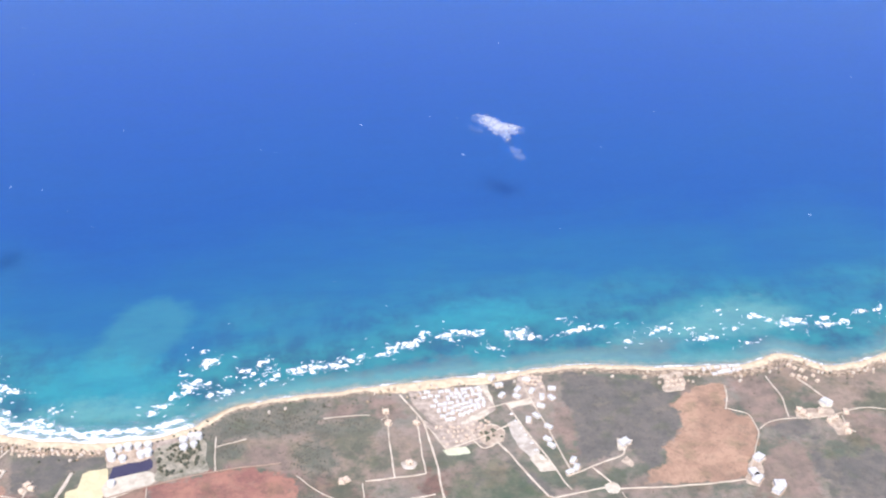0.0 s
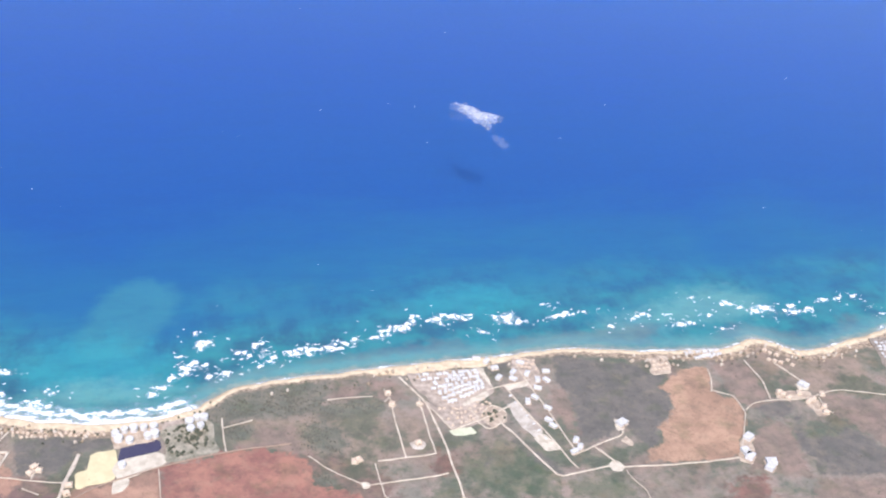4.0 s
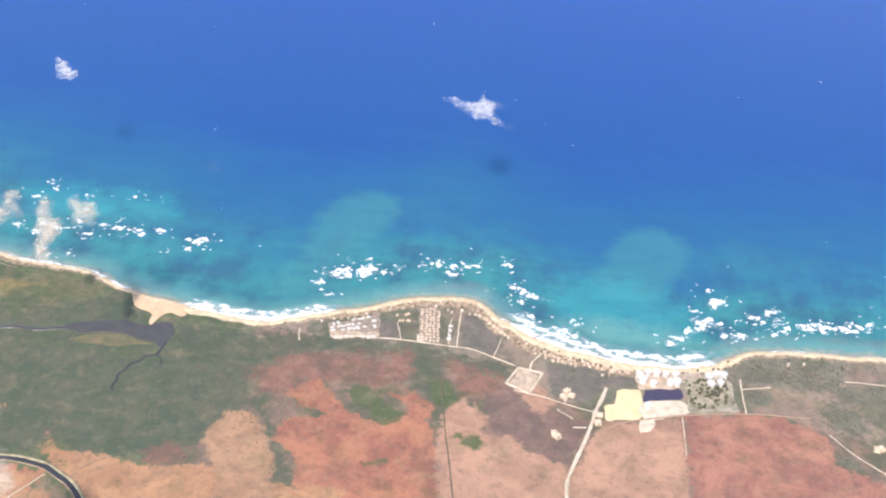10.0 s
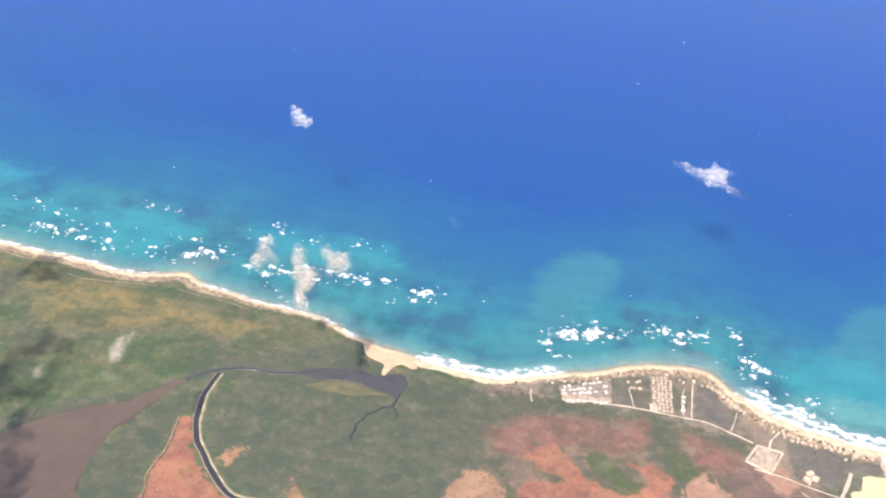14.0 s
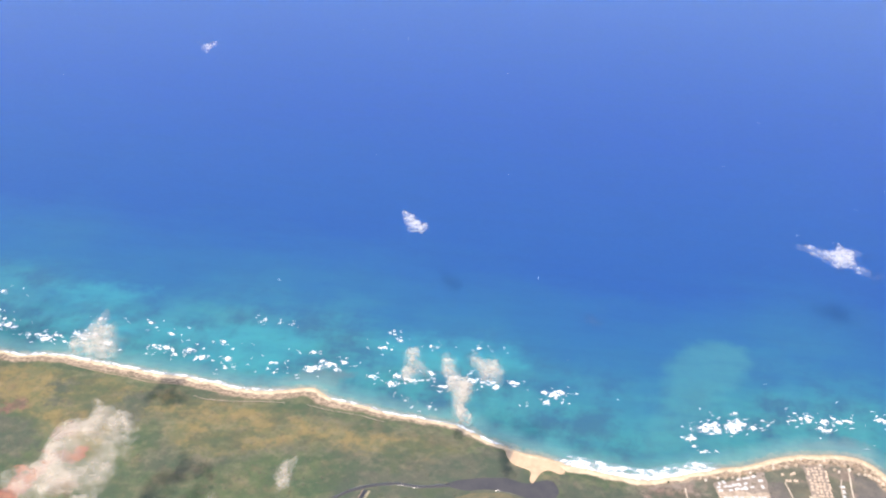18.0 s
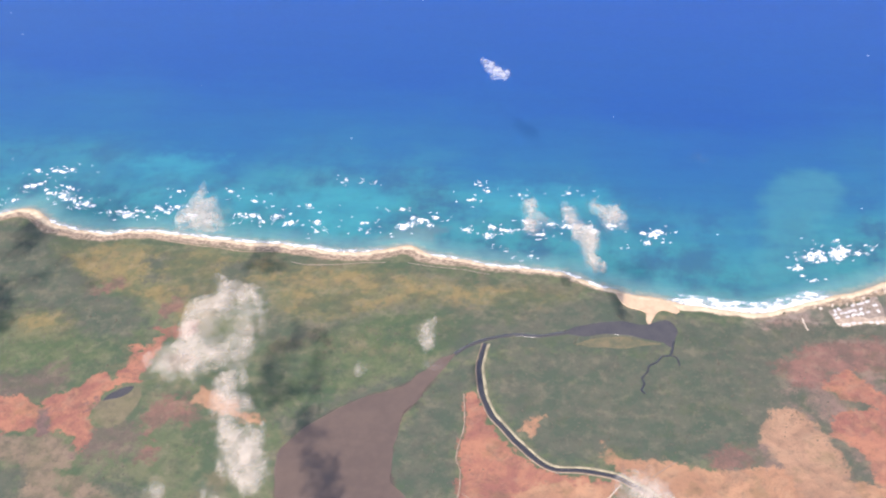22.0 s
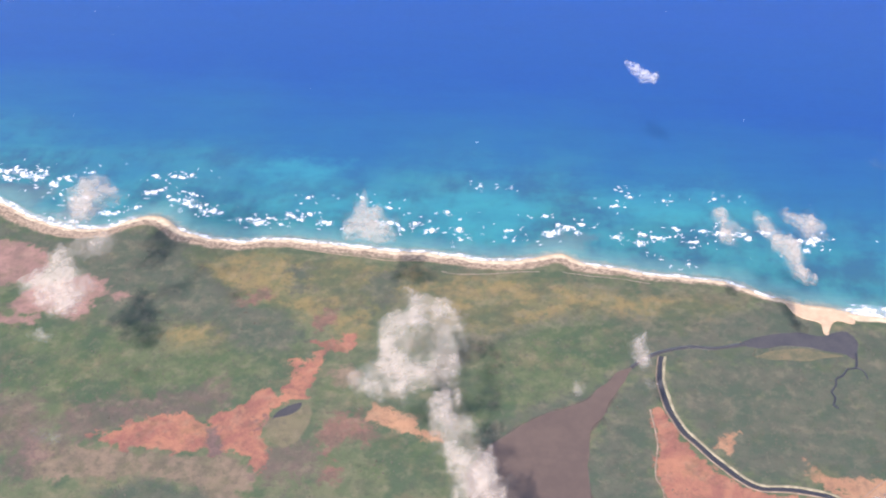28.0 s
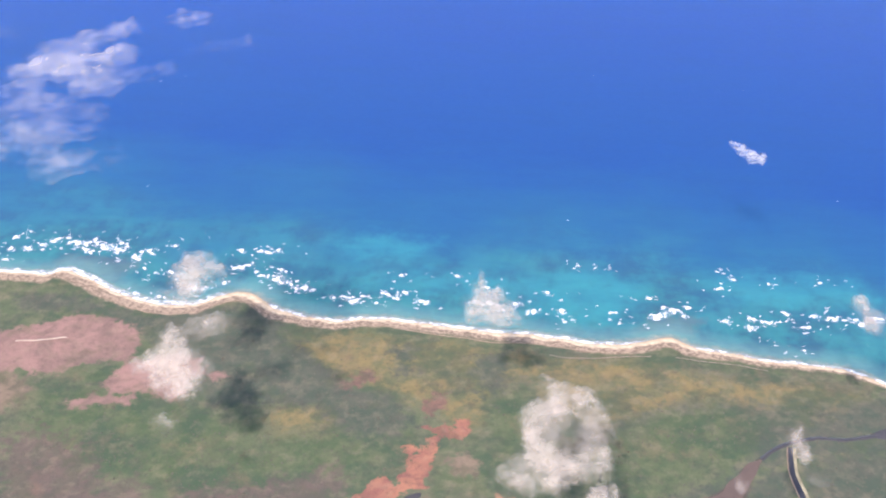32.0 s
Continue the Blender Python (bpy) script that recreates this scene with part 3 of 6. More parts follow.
# ---- ground ----
def ground_material():
    n = Nodes("dry_land", 0.95, 0.1)
    edge = n.math("ADD", n.math("MULTIPLY", n.math("SUBTRACT", n.noise(10, 8, 0.72), 0.5), 40.0),
                  n.math("MULTIPLY", n.math("SUBTRACT", n.noise(48, 4, 0.6), 0.5), 14.0))
    fine = n.noise(5.0, 6, 0.7)
    mid = n.noise(24.0, 8, 0.68)
    wide = n.noise(160.0, 5, 0.6)
    soil = n.noise(46.0, 10, 0.72, swirl=0.6)
    c = n.mix(n.ramp(mid, 0.36, 0.64), (0.300, 0.226, 0.182), (0.205, 0.184, 0.146))
    c = n.mix(n.ramp(wide, 0.48, 0.66, 0, 0.8), c, (0.225, 0.160, 0.126))

    def lay(c, name, a, b, soft=5.0, rag=1.0, most=1.0):
        v = n.math("ADD", n.attr(name), n.math("MULTIPLY", edge, rag))
        tint = n.mix(n.ramp(soil if name in ("red", "clay", "tan", "pink", "peach", "rose", "madder") else mid, 0.40, 0.60), a, b)
        return n.mix(n.ramp(v, -soft, soft, 0.0, most), c, tint)

    for name, (a, b, soft, rag, most) in LAND_TINTS.items():
        if name == "bare":
            # patches of greener and of drier growth
            c = n.mix(n.ramp(n.noise(70.0, 8, 0.66), 0.46, 0.58, 0.0, 0.85), c, n.mix(0.7, c, (0.050, 0.084, 0.054)))
            c = n.mix(n.ramp(n.noise(52.0, 8, 0.68), 0.53, 0.66, 0.0, 0.60), c, n.mix(0.6, c, (0.215, 0.150, 0.094)))
        c = lay(c, name, a, b, soft, rag, most)
    # green flushes after rain
    c = n.mix(n.ramp(n.noise(33.0, 8, 0.68), 0.52, 0.64, 0.0, 0.34), c, n.mix(0.75, c, (0.070, 0.098, 0.044)))
    # soil mottling, dry washes, scattered scrub and bare spots
    c = n.mix(n.ramp(n.noise(40.0, 9, 0.70), 0.48, 0.64, 0.0, 0.50), c, n.mix(0.50, c, (0.080, 0.078, 0.066)))
    c = n.mix(n.ramp(n.noise(17.0, 7, 0.70), 0.50, 0.66, 0, 0.45), c, n.mix(0.40, c, (0.34, 0.26, 0.17)))
    c = n.mix(n.ramp(n.noise(9.0, 6, 0.7, stretch=(1.0, 0.8, 1)), 0.52, 0.64, 0, 0.42), c, n.mix(0.55, c, (0.075, 0.070, 0.060)))
    c = n.mix(n.ramp(fine, 0.54, 0.68, 0, 0.45), c, n.mix(0.6, c, (0.060, 0.056, 0.048)))
    # beach
    d = n.math("ADD", n.attr("shore"), n.math("MULTIPLY", n.math("SUBTRACT", n.noise(14, 6, 0.65), 0.5), 12.0))
    sand = n.mix(n.ramp(n.noise(7, 4), 0.35, 0.65), (0.73, 0.570, 0.380), (0.57, 0.43, 0.285))
    dune = n.mix(n.ramp(n.noise(4.5, 6, 0.75), 0.40, 0.60), (0.46, 0.335, 0.235), (0.19, 0.145, 0.105))
    c = n.mix(n.ramp(n.math("SUBTRACT", d, n.attr("dune")), 3.0, -3.0), c, dune)
    c = n.mix(n.ramp(n.math("SUBTRACT", d, n.attr("beach")), 1.5, -1.5), c, sand)
    wet = n.mix(n.ramp(n.attr("shore"), 5.0, 1.0, 0, 0.5), c, (0.36, 0.26, 0.17))
    n.bump(fine, 0.7, 1.2)
    return n.colour(wet)


# width of the bare sand and of the dune belt behind it, along the coast
SAND = [(-2400, 6), (-1560, 6), (-1510, 12), (-1440, 6), (-1020, 9), (-980, 6), (-790, 6), (-762, 8), (-738, 19), (-706, 12), (-620, 10), (-540, 9), (-440, 8), (-380, 9),
        (-300, 13), (-200, 17), (-130, 14), (-90, 7), (60, 9), (95, 19), (200, 18), (250, 9), (420, 8), (520, 13), (620, 12), (700, 9), (760, 7), (860, 16), (1200, 12)]
DUNE = [(-2400, 24), (-1480, 20), (-1300, 17), (-1010, 20), (-900, 11), (-780, 8), (-600, 13), (-420, 20), (-320, 26), (-200, 24), (-110, 12), (40, 12), (120, 22), (260, 13),
        (480, 24), (620, 22), (760, 24), (1200, 20)]


def along(table):
    t = sorted(table)
    return lambda x, y: np.interp(x, [p[0] for p in t], [p[1] for p in t])


gx = stretched(-2000, 950, 3.5, 21000)
gy = stretched(580, 1190, 3.0, 21000)
ground = sheet("ground", gx, gy, height, {"shore": lambda x, y: -offshore(x, y), "beach": along(SAND), "dune": along(DUNE), **{k: cover(v) for k, v in LAND.items()}}, ground_material())
tagged(ground, "dry coastal plain with red soil, scrub and a pale sand beach", "ground", kind="structure")


# ---- sea ----
def water_material():
    n = Nodes("sea_water", 0.25, 0.68)
    n.b.inputs["IOR"].default_value = 1.33
    # light spreads under the surface
    n.b.subsurface_method = "BURLEY"
    n.b.inputs["Subsurface Weight"].default_value = 1.0
    n.b.inputs["Subsurface Radius"].default_value = (0.6, 0.9, 1.0)
    n.b.inputs["Subsurface Scale"].default_value = 90.0
    off = n.attr("off")
    big = n.math("MULTIPLY", n.math("SUBTRACT", n.noise(150, 5, 0.6, stretch=(0.6, 1.2, 1)), 0.5), 260.0)
    d = n.math("ADD", off, n.math("MULTIPLY", big, n.ramp(off, 0, 160)))
    reef = n.noise(55, 7, 0.66)
    near = n.mix(n.ramp(reef, 0.40, 0.62), (0.036, 0.198, 0.208), (0.034, 0.116, 0.156))
    near = n.mix(n.ramp(n.noise(70, 5, 0.6, stretch=(1.5, 0.55, 1)), 0.44, 0.64, 0, 0.6), near, (0.046, 0.225, 0.232))
    c = n.mix(n.ramp(d, 30, 260), near, (0.017, 0.104, 0.222))
    c = n.mix(n.ramp(d, 190, 460), c, (0.010, 0.065, 0.240))
    c = n.mix(n.ramp(d, 400, 1000), c, (0.010, 0.055, 0.258))
    pl = n.math("ADD", n.attr("plume"), n.math("MULTIPLY", n.math("SUBTRACT", n.noise(30, 5, 0.6), 0.5), 30.0))
    c = n.mix(n.ramp(pl, -12, 14, 0, 0.50), c, (0.052, 0.212, 0.222))
    sh = n.math("ADD", n.attr("shoal"), n.math("MULTIPLY", n.math("SUBTRACT", n.noise(26, 7, 0.66), 0.5), 110.0))
    c = n.mix(n.ramp(sh, -22, 30, 0, 0.50), c, (0.036, 0.270, 0.295))
    mk = n.math("ADD", n.attr("milk"), n.math("MULTIPLY", n.math("SUBTRACT", n.noise(20, 7, 0.68), 0.5), 70.0))
    c = n.mix(n.ramp(mk, -16, 24, 0, 0.50), c, (0.170, 0.345, 0.300))
    rk = n.math("ADD", n.attr("rocks"), n.math("MULTIPLY", n.math("SUBTRACT", n.noise(16, 6, 0.7), 0.5), 40.0))
    c = n.mix(n.ramp(rk, -8, 10, 0, 0.55), c, (0.125, 0.140, 0.150))
    c = n.mix(n.ramp(n.math("ADD", off, n.math("MULTIPLY", n.math("SUBTRACT", n.noise(18, 5), 0.5), 14.0)), 40.0, 4.0, 0, 0.72), c, (0.170, 0.355, 0.330))
    c = n.mix(n.ramp(n.math("ADD", off, n.math("MULTIPLY", n.math("SUBTRACT", n.noise(11, 6, 0.68), 0.5), 22.0)), 12.0, 0.0, 0, 0.75), c, (0.420, 0.430, 0.330))
    swell = n.noise(6.0, 4, 0.6, stretch=(0.5, 1.6, 1))
    c = n.mix(n.ramp(swell, 0.3, 0.7, 0, 0.10), c, (0.03, 0.11, 0.26))
    c = n.mix(n.ramp(n.noise(38.0, 6, 0.65, stretch=(0.5, 1.4, 1)), 0.42, 0.66, 0, 0.16), c, (0.012, 0.060, 0.190))
    n.bump(swell, 0.25, 0.6)
    return n.colour(c)


water = sheet("sea", stretched(-2300, 1300, 12.0, 21000), stretched(960, 2400, 8.0, 21000), lambda x, y: 0.0 * x,
              {"off": lambda x, y: offshore(x, y), "plume": cover(PLUMES), "rocks": cover(REEFS), "shoal": cover(SHOALS), "milk": cover(MILK)}, water_material())
tagged(water, "deep blue sea turning turquoise over the shallow reef", "sea", kind="structure")


# ---- building helpers ----
def link_mesh(name, verts, faces, material, smooth=False):
    me = bpy.data.meshes.new(name)
    me.from_pydata([tuple(map(float, v)) for v in verts], [], [tuple(map(int, f)) for f in faces])
    me.materials.append(material)
    if smooth:
        me.polygons.foreach_set("use_smooth", np.ones(len(me.polygons), bool))
    me.update()
    return new(name, me)


def part(name, bm, material, parent, label=""):
    me = bpy.data.meshes.new(name)
    bm.to_mesh(me)
    bm.free()
    me.materials.append(material)
    ob = new(name, me)
    ob.parent = parent
    if label:
        ob["label"] = label
    return ob


def box(bm, x0, x1, y0, y1, z0, z1, bevel=0.0):
    m = Matrix.Translation(((x0 + x1) / 2, (y0 + y1) / 2, (z0 + z1) / 2)) @ Matrix.Diagonal((x1 - x0, y1 - y0, z1 - z0, 1))
    made = bmesh.ops.create_cube(bm, size=1.0, matrix=m)
    if bevel:
        edges = list({e for v in made["verts"] for e in v.link_edges})
        bmesh.ops.bevel(bm, geom=edges, offset=bevel, segments=1, affect="EDGES")


def gz(x, y):
    return float(height(np.array([x]), np.array([y]))[0])


pale_dirt = grained("pale_dirt", (0.66, 0.55, 0.43), (0.42, 0.33, 0.25), 10.0)
brown_dirt = grained("brown_dirt", (0.36, 0.25, 0.18), (0.29, 0.20, 0.15), 6.0)
white_ground = grained("white_gravel", (0.68, 0.58, 0.45), (0.42, 0.34, 0.26), 7.0)
pale_ground = grained("sandy_ground", (0.56, 0.44, 0.33), (0.30, 0.22, 0.165), 6.0)
pale_bank = grained("pale_bank_earth", (0.50, 0.42, 0.27), (0.16, 0.145, 0.09), 7.0)
brown_bank = grained("bank_earth", (0.40, 0.29, 0.21), (0.19, 0.14, 0.10), 6.0)
lime_ground = grained("lime_gravel", (0.62, 0.60, 0.42), (0.52, 0.50, 0.34), 6.0)
bar_sand = grained("bar_sand", (0.62, 0.43, 0.28), (0.50, 0.34, 0.22), 8.0)
islet_ground = grained("islet_ground", (0.18, 0.145, 0.085), (0.10, 0.105, 0.066), 12.0)
hedge_earth = grained("hedge_scrub", (0.105, 0.100, 0.070), (0.150, 0.120, 0.090), 4.0)
plot_ground = grained("plot_earth", (0.52, 0.41, 0.325), (0.25, 0.195, 0.155), 7.0)
lot_ground = grained("lot_earth", (0.36, 0.285, 0.225), (0.19, 0.155, 0.125), 5.0)
worn_ground = grained("worn_gravel", (0.62, 0.54, 0.45), (0.34, 0.27, 0.215), 11.0)
yellow_sand = grained("yellow_sand", (0.72, 0.60, 0.36), (0.58, 0.46, 0.27), 9.0)
garden_ground = grained("garden_soil", (0.19, 0.175, 0.125), (0.46, 0.39, 0.30), 7.0)
white_wall = grained("white_plaster", (0.66, 0.63, 0.60), (0.52, 0.48, 0.44), 3.0, 0.8)
tan_wall = grained("sand_plaster", (0.66, 0.55, 0.42), (0.58, 0.46, 0.34), 3.0, 0.85)
white_roof = grained("white_roof", (0.66, 0.63, 0.60), (0.46, 0.42, 0.39), 2.5, 0.7)
tan_roof = grained("clay_roof", (0.66, 0.51, 0.38), (0.50, 0.36, 0.27), 2.0, 0.9)
bark = grained("bark", (0.16, 0.11, 0.07), (0.10, 0.07, 0.05), 0.5)
muddy = grained("muddy_water", (0.142, 0.100, 0.076), (0.112, 0.080, 0.064), 60.0, 0.35, 0.4)
canal_water = grained("canal_water", (0.040, 0.040, 0.048), (0.056, 0.054, 0.056), 12.0, 0.3, 0.4)
murky = grained("murky_water", (0.062, 0.058, 0.060), (0.084, 0.076, 0.072), 20.0, 0.25, 0.5)
reservoir_water = grained("reservoir_water", (0.060, 0.050, 0.085), (0.070, 0.060, 0.095), 15.0, 0.2, 0.5)


def foliage(name, a, b):
    n = Nodes(name, 0.85, 0.15)
    c = n.mix(n.island(), a, b)
    return n.colour(n.mix(n.ramp(n.noise(2.0, 3), 0.35, 0.65, 0, 0.4), c, tuple(v * 0.6 for v in a)))


def thatch_material():
    n = Nodes("thatch", 0.95, 0.1)
    c = n.mix(n.island(), (0.34, 0.25, 0.17), (0.66, 0.56, 0.46))
    return n.colour(n.mix(n.ramp(n.noise(0.8, 4), 0.35, 0.65, 0, 0.4), c, (0.24, 0.18, 0.12)))


thatch = thatch_material()
leaf = foliage("leaves", (0.105, 0.112, 0.078), (0.160, 0.150, 0.106))
scrub_leaf = foliage("scrub_leaves", (0.100, 0.094, 0.072), (0.142, 0.126, 0.096))


def see_through(n, alpha, solid=None):
    """Mixes the surface with clear air by alpha."""
    clear = n.t.nodes.new("ShaderNodeBsdfTransparent")
    m = n.t.nodes.new("ShaderNodeMixShader")
    n.put(m.inputs[0], alpha)
    n.t.links.new(clear.outputs[0], m.inputs[1])
    n.t.links.new(solid or n.b.outputs[0], m.inputs[2])
    n.t.links.new(m.outputs[0], n.t.nodes["Material Output"].inputs["Surface"])


def foam_material(name, size, stretch, lo, hi):
    """White water that breaks up into lace towards its edge."""
    n = Nodes(name, 0.8, 0.2)
    grain = n.noise(size, 7, 0.66, stretch=stretch)
    v = n.math("ADD", n.attr("thick"), n.math("MULTIPLY", n.math("SUBTRACT", grain, 0.5), 4.3))
    n.colour(n.mix(n.ramp(n.noise(1.6, 5, 0.7), 0.40, 0.62), (0.93, 0.93, 0.93), (0.80, 0.84, 0.86)))
    see_through(n, n.math("ADD", n.ramp(v, lo, hi, 0.0, 0.70), n.ramp(v, lo - 0.6, lo + 0.1, 0.0, 0.18)))
    return n.m


def cloud_material(name, puff, most, swirl, fade=0.5, tint=(0.84, 0.74, 0.63)):
    """White mist, thick in the middle and thinning to wisps."""
    n = Nodes(name, 1.0, 0.0)
    n.colour(tint)
    t = n.t.nodes.new("ShaderNodeBsdfTranslucent")
    t.inputs["Color"].default_value = (*tint, 1)
    m = n.t.nodes.new("ShaderNodeMixShader")
    m.inputs[0].default_value = 0.45
    n.t.links.new(n.b.outputs[0], m.inputs[1])
    n.t.links.new(t.outputs[0], m.inputs[2])
    puffs = n.math("MULTIPLY", n.math("SUBTRACT", n.noise(puff, 7, 0.66, swirl=swirl), 0.5), 3.5)
    wisps = n.math("MULTIPLY", n.math("SUBTRACT", n.noise(puff * 0.28, 5, 0.6), 0.5), 0.65)
    v = n.math("ADD", n.math("MULTIPLY", n.attr("thick"), 1.35), n.math("ADD", puffs, wisps))
    see_through(n, n.math("MULTIPLY", n.ramp(v, -0.1, 1.75, 0.0, most), n.ramp(n.attr("thick"), -0.01, fade)), m.outputs[0])
    return n.m


foam = foam_material("sea_foam", 6.0, None, 0.46, 0.72)
swash = foam_material("swash_foam", 7.5, (0.55, 1.1, 1.0), 0.22, 0.75)
mist = cloud_material("cloud_mist", 15.0, 0.48, 0.5, 0.80)
wisp = cloud_material("cloud_wisp", 8.0, 0.44, 0.3, 0.60, (0.92, 0.87, 0.84))
veil = cloud_material("cloud_veil", 26.0, 0.34, 0.5, 0.22, (0.86, 0.80, 0.78))
LEVEL = [0]


def straight_line(points, step, wobble):
    """Straight from corner to corner, the corners a little rounded."""
    p = np.array(points, float)
    out = [p[0]]
    for a, b in zip(p, p[1:]):
        n = max(2, int(np.linalg.norm(b - a) / step))
        out += [a + (b - a) * (k + 1) / n for k in range(n)]
    out = np.array(out)
    mid = out.copy()
    mid[1:-1] = (out[:-2] + 2 * out[1:-1] + out[2:]) / 4
    for i, (x, y) in enumerate(mid):
        mid[i] += wobble * np.array([noise.noise((x / 15, y / 15, 3.1)), noise.noise((x / 15, y / 15, 8.7))])
    return mid


def ribbon(name, width, points, material, lift, wobble=0.8, crown=0.12, curved=True):
    """A strip along a smooth line, slightly crowned, with sides that reach into the ground."""
    line = smooth_line(points, 5.0, wobble) if curved else straight_line(points, 4.0, wobble)
    way = np.gradient(line, axis=0)
    way /= np.linalg.norm(way, axis=1)[:, None] + 1e-9
    side = np.stack([-way[:, 1], way[:, 0]], 1)
    verts, faces = [], []
    for i, (p, s) in enumerate(zip(line, side)):
        w = width / 2 * (1 + 0.40 * noise.noise((p[0] / 7, p[1] / 7, 1.7)))
        for u, dz in ((-1.15, -0.5), (-1, 0), (0, crown), (1, 0), (1.15, -0.5)):
            q = p + s * w * u
            verts.append((q[0], q[1], gz(*q) + lift + dz))
        if i:
            a, b = 5 * (i - 1), 5 * i
            faces += [(a + k, b + k, b + k + 1, a + k + 1) for k in range(4)]
    return link_mesh(name, verts, faces, material, True)


def lay_road(width, material, points):
    LEVEL[0] += 1
    ob = ribbon("road", width, points, material, 0.42 + 0.008 * LEVEL[0], 0.9, 0.12, len(points) > 5)
    tint = "pale sandy" if material is pale_dirt else "faint brown"
    kind = "lane" if width > 3.2 else "track"
    return tagged(ob, f"{tint} unpaved {kind} across the dry plain", "road", "dirt roads", "structure")


def outline_mesh(name, points, material, z, rag, skirt, curved=True):
    """A flat patch inside a smooth closed outline, with a ragged edge and a sloping rim."""
    ring = list(points) + [points[0]]
    loop = (smooth_line(ring, 4.0, rag) if curved else straight_line(ring, 3.0, rag))[:-1]
    mid = loop.mean(0)
    if sum(a[0] * b[1] - a[1] * b[0] for a, b in zip(loop, np.roll(loop, -1, 0))) < 0:
        loop = loop[::-1]
    bm = bmesh.new()
    top = [bm.verts.new((x, y, z)) for x, y in loop]
    face = bm.faces.new(top)
    low = []
    for (x, y) in loop:
        d = np.array([x, y]) - mid
        d = d / (np.linalg.norm(d) + 1e-9)
        low.append(bm.verts.new((x + d[0] * 0.8, y + d[1] * 0.8, z - skirt)))
    n = len(top)
    for i in range(n):
        bm.faces.new((top[i], low[i], low[(i + 1) % n], top[(i + 1) % n]))
    bm.normal_update()
    bmesh.ops.triangulate(bm, faces=[face], ngon_method="EAR_CLIP")
    me = bpy.data.meshes.new(name)
    bm.to_mesh(me)
    bm.free()
    me.materials.append(material)
    return new(name, me)


WATERS = []


def still_water(name, material, label, points):
    WATERS.append(points)
    LEVEL[0] += 1
    return tagged(outline_mesh(name, points, material, 2.55 + 0.006 * LEVEL[0], 4.0, 0.5), label, name, kind="structure")


def waterway(name, width, label, points):
    return tagged(ribbon(name, width, points, murky if name == "river" else canal_water, 0.40, 1.5, 0.0), label, name, kind="structure")


def banked(name, width, label, points):
    """A waterway between pale earth banks, the seaward bank the broader."""
    line = smooth_line(points, 12.0)
    way = np.gradient(line, axis=0)
    side = np.stack([-way[:, 1], way[:, 0]], 1) / (np.linalg.norm(way, axis=1)[:, None] + 1e-9)
    for off, w, mat in ((width * 0.5 + 0.8, 3.0, pale_bank), (-width * 0.5 - 0.4, 1.1, brown_bank)):
        bank = ribbon("canal_bank", w, line + side * off, mat, 0.45, 1.6, 0.5)
        tagged(bank, "pale worn earth bank along the canal", "bank", "canal banks", "structure")
    return waterway(name, width, label, points)


def pad(name, material, label, points):
    LEVEL[0] += 1
    z = max(gz(*p) for p in points)
    return tagged(outline_mesh(name, points, material, z + 0.10 + 0.006 * LEVEL[0], 4.0, 0.9, name in ("sand_bar", "roundabout", "islet")), label, name.split("_")[-1], kind="structure")


# ---- inland waters, roads and yards ----
still_water("lagoon", muddy, "wide shallow lagoon of still brown muddy water", [(-934, 903), (-939, 885), (-953, 850), (-963, 826), (-972, 806), (-975, 776), (-973, 739), (-963, 712), (-939, 687), (-925, 648), (-915, 602), (-1037, 589), (-1048, 636), (-1061, 662), (-1075, 701), (-1082, 744), (-1069, 777), (-1041, 809), (-1011, 832), (-979, 849), (-962, 873), (-950, 889)])
still_water("river", murky, "dark still river mouth behind the sand bar", [(-828, 943), (-813, 953), (-790, 964), (-766, 970), (-743, 964), (-728, 970), (-714, 974), (-707, 957), (-709, 932), (-716, 930), (-728, 940), (-772, 946), (-801, 940)])
still_water("reservoir", reservoir_water, "dark reservoir pool beside the white resort", [(-204, 953), (-187, 957), (-169, 962), (-165, 955), (-166, 945), (-187, 940), (-203, 934)])
still_water("pond", murky, "small dark pond in red soil", [(-1281, 799), (-1278, 807), (-1271, 816), (-1256, 824), (-1257, 816), (-1267, 806)])
waterway("river", 4.5, "narrow dark river among low scrub", [(-935, 901), (-923, 914), (-904, 927), (-878, 936), (-848, 938), (-819, 945)])
banked("canal", 6.0, "dark water canal between pale sandy banks", [(-904, 920), (-906, 902), (-906, 880), (-901, 855), (-895, 835), (-884, 812), (-869, 794), (-852, 773), (-837, 759), (-821, 750), (-795, 749), (-769, 746), (-752, 739), (-732, 727), (-715, 706), (-708, 684), (-707, 659)])
waterway("creek", 2.0, "thin dark winding creek", [(-709, 940), (-711, 926), (-714, 917), (-722, 915), (-728, 905), (-735, 900), (-736, 890), (-741, 881), (-739, 872), (-742, 863), (-738, 858)])
waterway("creek", 1.3, "short dark arm of the creek", [(-713, 918), (-706, 914), (-704, 902)])
pad("yard", plot_ground, "pinkish paving behind the resort beach", [(-166, 989), (-138, 995), (-137, 976), (-165, 969)])
pad("yard", white_ground, "white paved court at the foot of the resort", [(681, 873), (695, 877), (686, 840), (670, 836)])
pad("yard", pale_ground, "sandy farm court", [(520, 957), (562, 955), (557, 941), (517, 943)])
pad("yard", pale_ground, "sandy walled farm court", [(546, 937), (561, 938), (564, 912), (546, 910)])
pad("yard", plot_ground, "trampled sandy ground between the white cottages", [(106, 1041), (187, 1041), (198, 999), (174, 981), (138, 972), (120, 992)])
